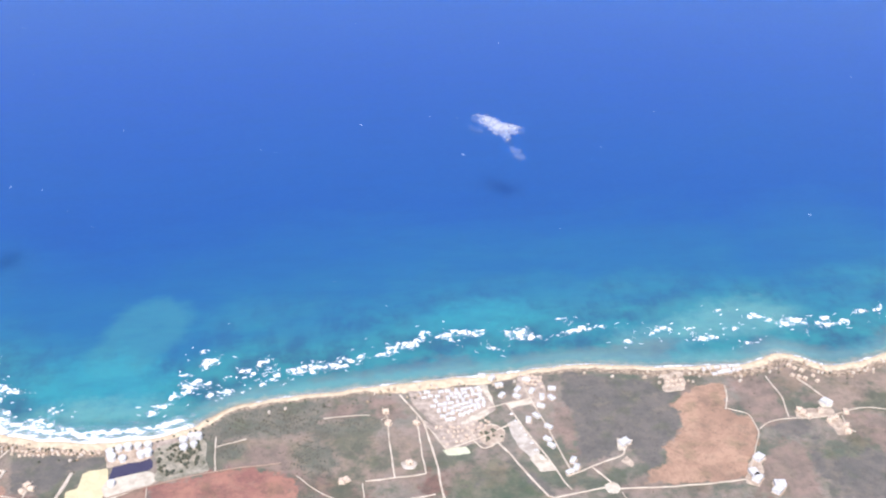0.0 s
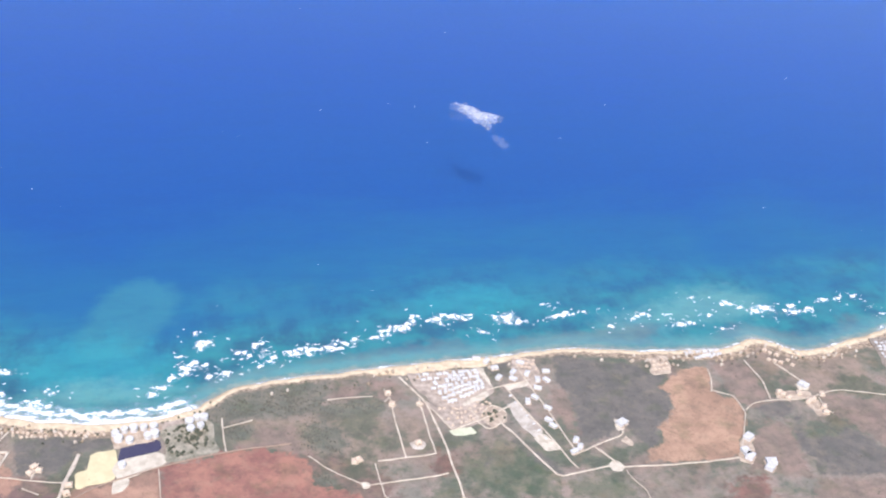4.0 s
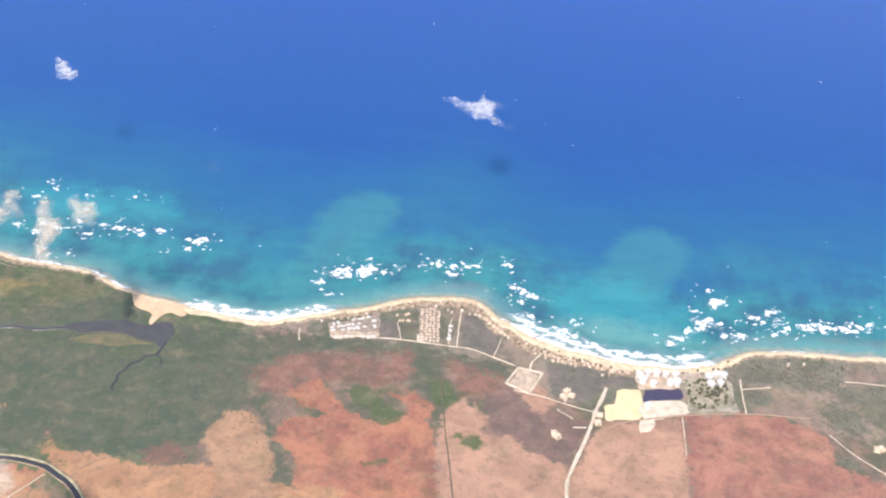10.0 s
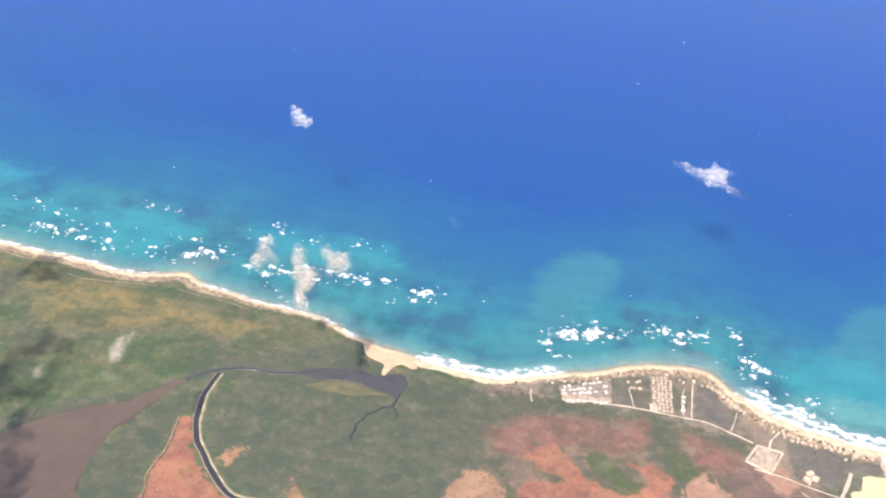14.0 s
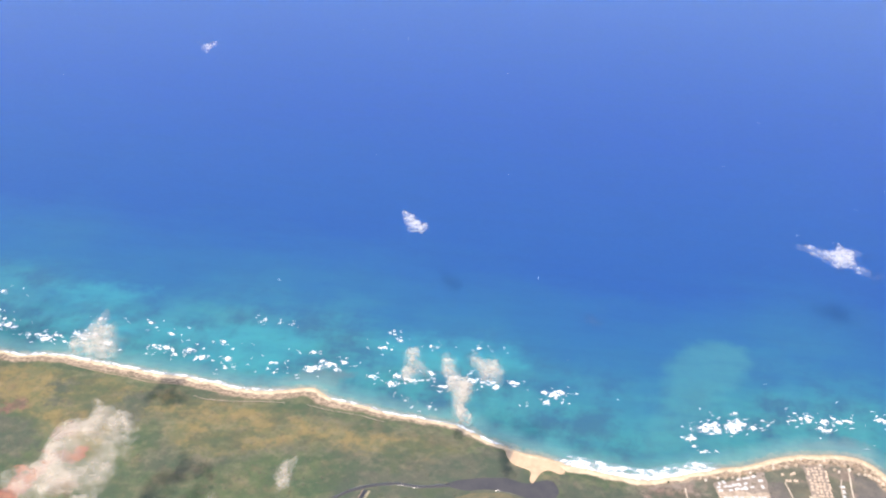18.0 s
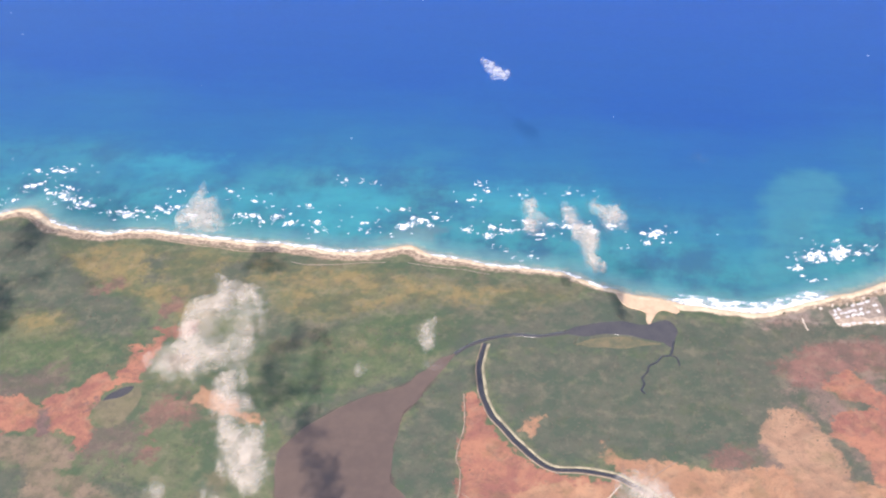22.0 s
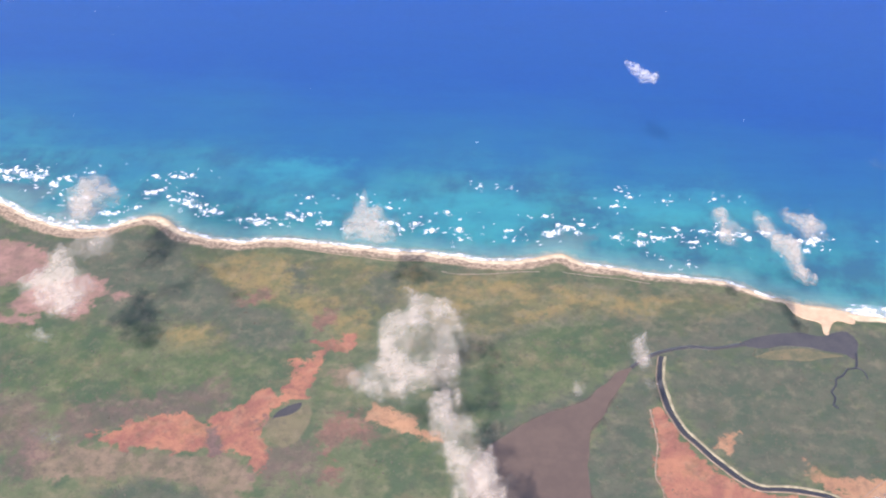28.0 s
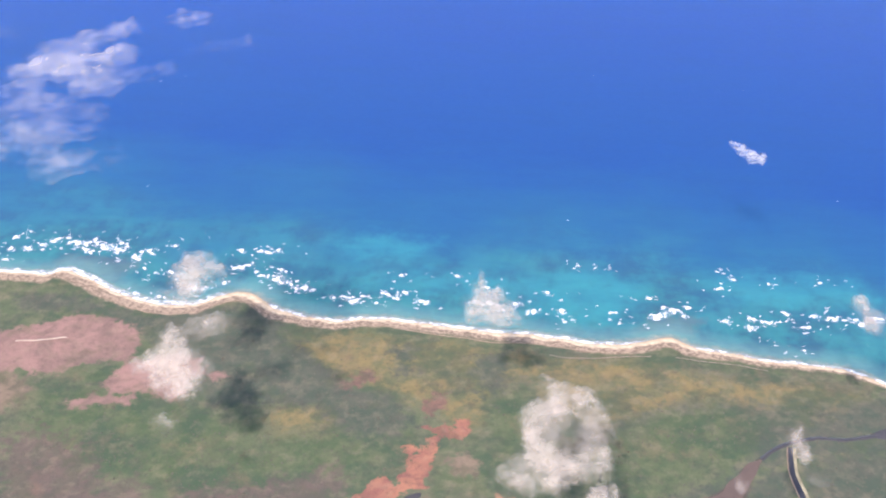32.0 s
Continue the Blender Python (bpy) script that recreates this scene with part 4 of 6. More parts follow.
pad("yard", plot_ground, "trampled sandy ground of the seaside village", [(119, 989), (138, 972), (174, 981), (201, 962), (197, 947), (166, 944), (139, 934), (126, 957)])
pad("yard", plot_ground, "sandy ground round the beach cottages", [(230, 1054), (259, 1050), (256, 1010), (238, 998), (228, 1016)])
pad("yard", white_ground, "bright paved strip beside the cottages", [(184, 1044), (195, 1044), (198, 1003), (188, 1000)])
pad("yard", white_ground, "white paved lane below the cottages", [(157, 983), (189, 1001), (191, 993), (159, 975)])
pad("yard", white_ground, "white concrete slab among seaside cottages", [(211, 1004), (237, 1014), (240, 1005), (213, 997)])
pad("yard", worn_ground, "pale gravel yard in the seaside village", [(205, 971), (221, 975), (229, 940), (233, 920), (219, 914), (208, 947)])
pad("yard", white_ground, "white gravel yard at the village edge", [(218, 914), (234, 920), (243, 891), (227, 892)])
pad("yard", pale_ground, "sandy yard dotted with round shrubs", [(173, 961), (188, 973), (201, 962), (196, 944), (181, 936), (171, 946)])
pad("yard", lime_ground, "pale green-white lot at the village edge", [(131, 937), (158, 941), (162, 931), (136, 927)])
pad("yard", white_ground, "white concrete yard at the end of a track", [(316, 934), (332, 931), (322, 915), (313, 915)])
pad("yard", pale_ground, "pale concrete yard beside a track", [(317, 904), (325, 894), (321, 887), (311, 897)])
pad("roundabout", white_ground, "white gravel turning circle", [(287, 865), (296, 869), (301, 862), (296, 852), (288, 854)])
pad("yard", worn_ground, "bare sandy ring round a small hut", [(88, 924), (97, 928), (105, 920), (100, 912), (90, 915)])
lay_road(2.0, pale_dirt, [(97, 1037), (106, 1015), (116, 991), (120, 963), (123, 930), (124, 890), (125, 858), (124, 828)])
lay_road(1.5, pale_dirt, [(111, 996), (111, 970), (110, 933), (111, 904)])
lay_road(1.3, pale_dirt, [(118, 986), (127, 962), (136, 938)])
lay_road(1.5, pale_dirt, [(80, 1001), (79, 972), (79, 935), (80, 902)])
lay_road(1.5, pale_dirt, [(111, 904), (95, 902), (80, 902), (50, 900)])
lay_road(1.3, pale_dirt, [(32, 866), (60, 868), (89, 869), (117, 873)])
lay_road(1.2, pale_dirt, [(47, 897), (47, 872), (48, 848), (55, 840), (72, 837)])
lay_road(0.8, pale_dirt, [(-18, 917), (-2, 896), (16, 879), (31, 867)])
pad("yard", white_ground, "small white hut yard at the end of a lane", [(28, 870), (35, 872), (35, 862), (28, 860)])
lay_road(1.6, pale_dirt, [(136, 938), (151, 944), (168, 950), (189, 961), (209, 970)])
lay_road(2.0, pale_dirt, [(190, 945), (198, 928), (211, 895), (227, 855), (233, 853)])
lay_road(1.6, pale_dirt, [(211, 1006), (218, 978), (229, 940), (240, 903), (247, 874), (252, 862)])
lay_road(1.5, pale_dirt, [(235, 1055), (237, 1024), (241, 997), (246, 966), (251, 929), (256, 897), (257, 887)])
lay_road(1.8, pale_dirt, [(233, 853), (257, 857), (286, 861)])
lay_road(1.8, pale_dirt, [(250, 883), (265, 887), (279, 893), (296, 900), (315, 907), (319, 916)])
lay_road(1.6, pale_dirt, [(279, 893), (286, 881), (294, 866)])
lay_road(1.5, pale_dirt, [(299, 858), (329, 855), (359, 854), (398, 854), (427, 855)])
lay_road(0.8, pale_dirt, [(300, 852), (302, 839), (310, 823), (309, 807), (300, 797), (280, 790), (252, 789), (205, 800), (159, 805), (142, 813)])
lay_road(1.3, pale_dirt, [(125, 839), (127, 828), (133, 819), (142, 812)])
lay_road(1.2, pale_dirt, [(167, 948), (176, 935), (194, 947), (200, 961), (188, 973), (174, 961)])
lay_road(1.0, pale_dirt, [(161, 977), (170, 950)])
lay_road(1.1, pale_dirt, [(188, 1001), (211, 1006), (242, 1013)])
lay_road(0.9, pale_dirt, [(12, 1005), (32, 1006), (62, 1005)])
lay_road(0.9, pale_dirt, [(76, 1016), (80, 1001), (73, 995)])
pad("islet", islet_ground, "low yellow sandy bank beside the river", [(-811, 927), (-796, 936), (-766, 942), (-743, 939), (-724, 934), (-740, 929), (-783, 924)])
pad("yard", lot_ground, "narrow strip of resort grounds", [(688, 1044), (723, 1043), (721, 1018), (679, 830), (665, 818), (649, 822), (666, 925), (675, 980)])
pad("yard", worn_ground, "broad pale sandy strip leading inland", [(794, 1019), (836, 1011), (811, 952), (777, 902), (761, 916), (785, 981)])
pad("yard", white_ground, "white concrete slab at the end of a sandy strip", [(768, 921), (789, 920), (778, 904), (763, 907)])
pad("yard", white_ground, "white concrete yard by a farm", [(551, 969), (567, 970), (564, 957), (548, 958)])
pad("yard", pale_ground, "pale farm yard", [(446, 891), (462, 890), (436, 844), (424, 849)])
pad("yard", pale_ground, "pale farm yard", [(452, 848), (466, 847), (458, 832), (449, 834)])
pad("yard", pale_ground, "sandy plot with beach cottages", [(395, 1036), (421, 1040), (410, 1006), (388, 1006)])
pad("sand_lot", yellow_sand, "yellow bare sand lot beside the resort", [(-233, 947), (-208, 954), (-206, 946), (-207, 912), (-215, 905), (-242, 899), (-246, 919), (-234, 928)])
pad("yard", white_ground, "white paved service yard of the resort", [(-208, 932), (-169, 943), (-152, 930), (-162, 920), (-204, 908), (-208, 917)])
pad("yard", white_ground, "white concrete yard off the resort", [(-211, 907), (-194, 911), (-194, 901), (-199, 890), (-208, 887)])
pad("yard", pale_ground, "pale paving round the white resort", [(-211, 980), (-164, 988), (-164, 963), (-210, 954)])
pad("garden", garden_ground, "resort garden with pale paths and palms", [(-163, 979), (-114, 994), (-107, 938), (-157, 925)])
pad("yard", pale_ground, "sandy floor of a walled compound", [(-335, 962), (-313, 959), (-323, 930), (-345, 940)])
pad("yard", pale_ground, "pale sandy strip along the cottages", [(-543, 990), (-492, 998), (-490, 989), (-541, 980)])
pad("yard", lot_ground, "worn dark ground between rows of white cottages", [(-545, 1004), (-510, 1022), (-493, 1033), (-492, 998), (-542, 988)])
pad("yard", lot_ground, "worn sandy ground between tan-roofed houses", [(-452, 1051), (-431, 1056), (-423, 990), (-445, 989)])
pad("yard", white_ground, "white walled plot", [(-450, 1000), (-443, 1001), (-441, 990), (-448, 989)])
pad("sand_bar", bar_sand, "sand bar closing the river mouth", [(-771, 1015), (-742, 1009), (-721, 1004), (-702, 993), (-707, 986), (-722, 990), (-729, 984), (-733, 967), (-738, 971), (-741, 989), (-760, 997)])
lay_road(1.4, pale_dirt, [(457, 1007), (453, 985), (444, 966)])
lay_road(1.0, pale_dirt, [(446, 968), (467, 955), (467, 924), (448, 889), (432, 859)])
lay_road(1.4, pale_dirt, [(509, 1019), (513, 979), (507, 944)])
lay_road(1.1, pale_dirt, [(469, 929), (484, 939), (506, 942), (544, 940), (564, 944), (599, 949), (667, 928)])
lay_road(1.7, pale_dirt, [(542, 1010), (553, 987), (561, 967)])
lay_road(1.1, pale_dirt, [(697, 892), (726, 891), (768, 890)])
lay_road(1.1, pale_dirt, [(565, 940), (562, 920), (568, 911)])
lay_road(1.4, pale_dirt, [(-542, 982), (-502, 988), (-442, 989), (-412, 988), (-387, 987), (-362, 977), (-340, 968)])
lay_road(1.4, pale_dirt, [(-405, 1055), (-405, 1016), (-404, 988)])
lay_road(1.1, pale_dirt, [(-414, 1035), (-416, 1014), (-413, 991)])
lay_road(1.1, pale_dirt, [(-473, 1019), (-464, 988)])
lay_road(1.1, pale_dirt, [(-357, 1012), (-363, 980)])
lay_road(1.7, pale_dirt, [(-324, 963), (-322, 978), (-307, 1004)])
lay_road(3.4, pale_dirt, [(-243, 950), (-255, 906), (-264, 866), (-277, 821), (-281, 798), (-278, 763)])
lay_road(1.1, pale_dirt, [(-255, 909), (-285, 916), (-306, 923), (-338, 928)])
lay_road(1.0, pale_dirt, [(-293, 907), (-277, 895)])
lay_road(1.4, pale_dirt, [(-277, 883), (-263, 885)])
lay_road(1.4, pale_dirt, [(-101, 988), (-100, 934)])
lay_road(1.1, pale_dirt, [(-100, 972), (-69, 981)])
lay_road(1.4, brown_dirt, [(-254, 878), (-229, 897), (-204, 907), (-163, 920), (-98, 934), (-33, 938)])
lay_road(0.8, pale_dirt, [(-166, 917), (-165, 890), (-165, 861)])
lay_road(1.1, pale_dirt, [(-286, 916), (-283, 929), (-280, 941)])
lay_road(1.4, pale_dirt, [(-284, 936), (-285, 920)])
lay_road(1.5, brown_bank, [(-916, 841), (-913, 817), (-910, 790), (-913, 763), (-911, 749), (-906, 740), (-904, 711), (-905, 690), (-899, 651), (-895, 604)])
lay_road(1.1, pale_dirt, [(-1186, 622), (-1173, 640), (-1165, 648), (-1154, 646)])
lay_road(1.1, pale_dirt, [(-1141, 637), (-1126, 641), (-1113, 651), (-1105, 658), (-1085, 662)])
lay_road(0.8, pale_dirt, [(-807, 660), (-786, 692), (-759, 735)])
lay_road(0.7, brown_dirt, [(-731, 747), (-710, 768)])
lay_road(0.5, lot_ground, [(-1146, 1045), (-1132, 1041), (-1121, 1041), (-1099, 1043), (-1076, 1047), (-1055, 1051), (-1036, 1052)])
lay_road(0.4, lot_ground, [(-1010, 1053), (-982, 1049), (-958, 1047), (-939, 1045), (-913, 1039)])
lay_road(0.7, brown_dirt, [(-901, 711), (-868, 687)])
lay_road(1.3, pale_dirt, [(-576, 989), (-574, 975), (-571, 968)])
lay_road(0.9, pale_dirt, [(-1746, 1013), (-1720, 1017), (-1690, 1025)])

shore_track = np.stack([COAST_X, COAST_Y - 18.0 + 3.0 * np.sin(COAST_X / 60.0)], 1)
shore_track = shore_track[(COAST_X > -1990) & (COAST_X < -1000)][::4]
tagged(ribbon("road", 1.2, shore_track, brown_bank, 0.45), "faint sandy track along the back of the dunes", "road", "dirt roads", "structure")

# ---- houses ----
MADE = {}


def house(kind, x, y, turn, size, label, group):
    """A small coastal house: walls, a roof with eaves, a terrace slab."""
    m = Matrix.Translation((x, y, gz(x, y) + 0.05)) @ Matrix.Rotation(turn, 4, "Z") @ Matrix.Diagonal((size, size, size, 1))
    if kind in MADE:
        return tagged(copy_thing(MADE[kind], m @ Matrix.Diagonal([1 / v for v in MADE[kind].scale] + [1])), label, "cottage" if kind == "tan" else "house", group)
    top = new("cottage" if kind == "tan" else "house")
    w, d, h = {"white": (8.0, 4.6, 3.0), "tan": (6.0, 5.0, 2.8), "big": (11.0, 8.0, 3.6)}[kind]
    wall, roof = (tan_wall, tan_roof) if kind == "tan" else (white_wall, white_roof)
    bm = bmesh.new()
    box(bm, -w / 2, w / 2, -d / 2, d / 2, 0.2, h, 0.06)
    part("wall", bm, wall, top)
    bm = bmesh.new()
    if kind == "big":
        box(bm, -w / 2 - 0.2, w / 2 + 0.2, -d / 2 - 0.2, d / 2 + 0.2, h, h + 0.5, 0.08)
        box(bm, -w * 0.2, w * 0.1, -d * 0.2, d * 0.2, h + 0.5, h + 1.5, 0.08)
    else:
        a, b, r = w / 2 + 0.5, d / 2 + 0.5, 1.3 if kind == "white" else 1.7
        v = [bm.verts.new(p) for p in ((-a, -b, h), (a, -b, h), (a, b, h), (-a, b, h), (-a * 0.55, 0, h + r), (a * 0.55, 0, h + r),
                                       (-a, -b, h - 0.2), (a, -b, h - 0.2), (a, b, h - 0.2), (-a, b, h - 0.2))]
        for f in ((0, 1, 5, 4), (1, 2, 5), (2, 3, 4, 5), (3, 0, 4), (0, 6, 7, 1), (1, 7, 8, 2), (2, 8, 9, 3), (3, 9, 6, 0), (9, 8, 7, 6)):
            bm.faces.new([v[i] for i in f])
    part("roof", bm, roof, top)
    bm = bmesh.new()
    box(bm, -w / 2 - 0.6, w / 2 + 0.6, -d / 2 - 1.8, d / 2 + 0.4, -0.4, 0.22, 0.05)
    part("terrace", bm, pale_ground, top)
    bm = bmesh.new()
    box(bm, -0.5, 0.5, -d / 2 - 0.06, -d / 2 + 0.02, 0.22, 2.2)
    part("door", bm, bark, top)
    MADE[kind] = top
    top.matrix_basis = m
    return tagged(top, label, "cottage" if kind == "tan" else "house", group)


HOUSE_LABELS = {
    "white": "small white cottage with a pale hipped roof on sandy ground",
    "tan": "small sand-coloured cottage with a brown tiled roof",
    "big": "large flat-roofed white building on a pale yard",
}
rng = random.Random(5)


def estate(kind, a, b, c, d, nu, nv, size=1.0):
    """Houses in rows over a four-cornered plot."""
    a, b, c, d = (np.array(p, float) for p in (a, b, c, d))
    way = math.atan2(*(b - a)[::-1])
    for j in range(nv):
        for i in range(nu):
            if rng.random() < 0.10:
                continue
            u, v = (i + 0.5) / nu, (j + 0.5) / nv
            p = (a * (1 - u) + b * u) * (1 - v) + (d * (1 - u) + c * u) * v
            x, y = p + np.array([rng.uniform(-1, 1), rng.uniform(-1, 1)])
            house(kind, x, y, way + rng.choice((0.0, 0.0, 1.57)) + rng.uniform(-0.2, 0.2), size * rng.uniform(0.85, 1.1), HOUSE_LABELS[kind], "houses in the coastal villages")


def scattered(kind, places):
    for x, y in places:
        house(kind, x, y, rng.uniform(0, 3.1), 1.0, HOUSE_LABELS[kind], "houses in the coastal villages")


estate("white", (689, 1037), (723, 1033), (702, 918), (672, 918), 5, 16, 0.58)
estate("white", (676, 912), (700, 905), (684, 838), (664, 832), 4, 9, 0.48)
estate("tan", (802, 1002), (826, 998), (800, 943), (778, 947), 3, 4, 0.67)
estate("tan", (395, 1034), (420, 1038), (412, 1010), (391, 1010), 4, 3, 0.52)
estate("white", (434, 1046), (489, 1047), (486, 1032), (457, 1024), 6, 2, 0.75)
estate("tan", (541, 1048), (565, 1013), (568, 996), (537, 1008), 5, 2, 0.70)
estate("white", (-545, 1004), (-498, 1030), (-493, 1004), (-542, 988), 9, 3, 0.56)
estate("white", (-539, 982), (-492, 991), (-491, 987), (-538, 979), 8, 1, 0.49)
estate("tan", (-451, 1049), (-429, 1054), (-423, 992), (-444, 991), 5, 12, 0.42)
estate("tan", (-480, 1037), (-461, 1043), (-457, 1019), (-469, 1018), 4, 2, 0.42)
estate("tan", (-391, 1053), (-358, 1022), (-348, 1015), (-373, 1041), 7, 2, 0.53)
estate("tan", (-316, 996), (-218, 983), (-217, 976), (-296, 981), 18, 2, 0.45)
estate("white", (-419, 1034), (-413, 1035), (-410, 995), (-415, 995), 1, 5, 0.50)
scattered("big", [(451, 884), (438, 862), (439, 854), (458, 843), (453, 835), (557, 963), (672, 887), (669, 919), (660, 824)])
scattered("tan", [(523, 955), (528, 943), (545, 950), (556, 937), (571, 945), (562, 923), (560, 913), (549, 934), (525, 950)])
scattered("tan", [(-284, 936), (-279, 930), (-287, 927), (-250, 905), (-252, 894), (-295, 870), (-292, 867)])
estate("white", (112, 1040), (187, 1039), (189, 1005), (144, 978), 9, 7, 0.72)
estate("tan", (235, 1060), (259, 1053), (257, 1026), (235, 1038), 6, 3, 0.5)
estate("tan", (126, 981), (155, 975), (167, 950), (138, 940), 6, 4, 0.42)
estate("tan", (158, 971), (182, 989), (191, 977), (173, 952), 4, 3, 0.45)
estate("white", (208, 994), (215, 995), (235, 906), (229, 905), 1, 7, 0.4)
scattered("white", [(265, 1025), (261, 1009), (227, 1028), (224, 1016), (242, 1023), (247, 996), (229, 974), (239, 980), (248, 960), (245, 930), (243, 940), (262, 904), (255, 887), (263, 893), (192, 1061), (208, 1039), (208, 1020), (202, 1053), (251, 1011), (240, 1045)])
scattered("big", [(321, 925)])
scattered("tan", [(96, 922), (79, 1008), (80, 988), (110, 984), (26, 902), (31, 904)])
RESORT = [(-208, 975), (-199, 979), (-190, 980), (-180, 981), (-170, 981), (-205, 966), (-194, 963), (-176, 967), (-169, 969)]
RESORT_WING = [(-134, 985), (-126, 990), (-119, 989), (-133, 973), (-123, 976)]
DOME = (-201, 926)
WALLED = [(-336, 965), (-310, 961), (-322, 926), (-347, 938)]
HEDGE = [(-703, 696), (-686, 700), (-661, 708), (-637, 712), (-598, 717), (-554, 726), (-519, 734)]
FIELD_HEDGE = [(-420, 956), (-411, 912), (-403, 862), (-394, 816), (-384, 759)]
GARDEN = [(-163, 974), (-117, 989), (-110, 941), (-154, 929)]
SHRUB_YARD = [(171, 961), (195, 966), (199, 949), (177, 941)]
BEACH_TREES = [(-323, 1005), (-285, 994), (-236, 984), (-208, 982), (-114, 1004), (-107, 1015)]


def beach_cottages(spans):
    """Rows of tiny thatched huts among the dune shrubs, too small to tell apart."""
    verts, faces = [], []
    for lo, hi, step, chance, near, far in spans:
        for x in np.arange(lo, hi, step):
            if rng.random() > chance:
                continue
            x += rng.uniform(-2, 2)
            y = float(np.interp(x, COAST_X, COAST_Y)) - rng.uniform(near, far)
            s, turn, base, z = rng.uniform(1.0, 1.7), rng.uniform(0, 3.1), len(verts), gz(x, y)
            plan = ((-1.2, -0.9), (1.2, -0.9), (1.2, 0.9), (-1.2, 0.9))
            for grow, up in ((0.85, -0.2), (0.85, 1.3), (1.0, 1.25), (0.35, 2.2)):
                for u, v in plan:
                    u, v = u * grow * s, v * grow * s * (0.4 if up > 2 else 1)
                    verts.append((x + u * math.cos(turn) - v * math.sin(turn), y + u * math.sin(turn) + v * math.cos(turn), z + up * s))
            for ring in range(3):
                for k in range(4):
                    p, q = base + 4 * ring + k, base + 4 * ring + (k + 1) % 4
                    faces.append((p, q, q + 4, p + 4))
            faces.append(tuple(base + 12 + k for k in range(4)))
    return tagged(link_mesh("beach_cottages", verts, faces, thatch), "tiny thatched beach cottages half hidden among dune shrubs", "cottages", kind="stuff")


beach_cottages([(-560, -420, 3, 0.6, 9, 22), (-420, -228, 2.6, 0.7, 10, 34), (-70, 880, 8, 0.15, 12, 30), (60, 240, 8, 0.5, 12, 30), (370, 660, 3.2, 0.7, 10, 36)])


def lobed_block(places, label):
    """A white resort building of round, overlapping pavilions."""
    top = new("resort_building")
    x0, y0 = np.mean(places, axis=0)
    top.location = (x0, y0, gz(x0, y0))
    for k, (x, y) in enumerate(places):
        r = 3.7 + 0.9 * rng.random()
        h = 5.0 + 0.6 * (k % 3)
        for name, lo, hi, grow, mat in (("wall", 0.0, h, 1.0, white_wall), ("roof", h, h + 0.7, 1.07, white_roof)):
            bm = bmesh.new()
            bmesh.ops.create_cone(bm, cap_ends=True, segments=20, radius1=r * grow, radius2=r * grow * (1.0 if name == "wall" else 0.82), depth=hi - lo,
                                  matrix=Matrix.Translation((x - x0, y - y0, (lo + hi) / 2)))
            part("pavilion_" + name, bm, mat, top)
    return tagged(top, label, "building")


lobed_block(RESORT, "white resort building of round pavilions beside a dark pool")
lobed_block(RESORT_WING, "white resort wing of round pavilions by the beach")
lobed_block([DOME], "round white pavilion in a paved yard")

# walled compound: a low rampart round a sandy floor
ring = WALLED + [WALLED[0]]
compound = new("compound_wall")
compound.location = (*WALLED[0], gz(*WALLED[0]))
for (ax, ay), (bx, by) in zip(ring, ring[1:]):
    bm = bmesh.new()
    long, turn = math.hypot(bx - ax, by - ay), math.atan2(by - ay, bx - ax)
    box(bm, -1.2, long + 1.2, -1.3, 1.3, -0.3, 1.7, 0.5)
    bm.transform(Matrix.Translation((ax - WALLED[0][0], ay - WALLED[0][1], 0)) @ Matrix.Rotation(turn, 4, "Z"))
    part("rampart", bm, pale_dirt, compound)
tagged(compound, "pale earth rampart round a square sandy compound", "wall")


tagged(ribbon("hedgerow", 6.0, HEDGE, scrub_leaf, 0.6, 2.5, 0.8), "broad dark green hedgerow across the red fields", "hedgerow", kind="structure")
tagged(ribbon("hedgerow", 1.3, FIELD_HEDGE, hedge_earth, 0.42), "thin dark hedgerow line between red fields", "hedgerow", kind="structure")


# ---- trees and scrub ----
def crown_mesh(bm, r, h0, clumps, rng, leaf_size):
    for _ in range(clumps):
        a, e, q = rng.uniform(0, 6.28), rng.uniform(-0.3, 1.0), rng.uniform(0.55, 1.0)
        c = Vector((math.cos(a) * r * q * (1 - 0.3 * e), math.sin(a) * r * q * (1 - 0.3 * e), h0 + r * 0.8 * e))
        turn = Euler((rng.uniform(-0.7, 0.7), rng.uniform(-0.7, 0.7), rng.uniform(0, 6.28))).to_matrix()
        s = leaf_size * rng.uniform(0.7, 1.4)
        v = [bm.verts.new(c + turn @ Vector(p) * s) for p in ((-1, -0.5, 0), (0.1, -0.8, 0.25), (1, 0.1, 0), (0.2, 0.8, 0.3), (-0.8, 0.6, -0.1))]
        bm.faces.new(v)


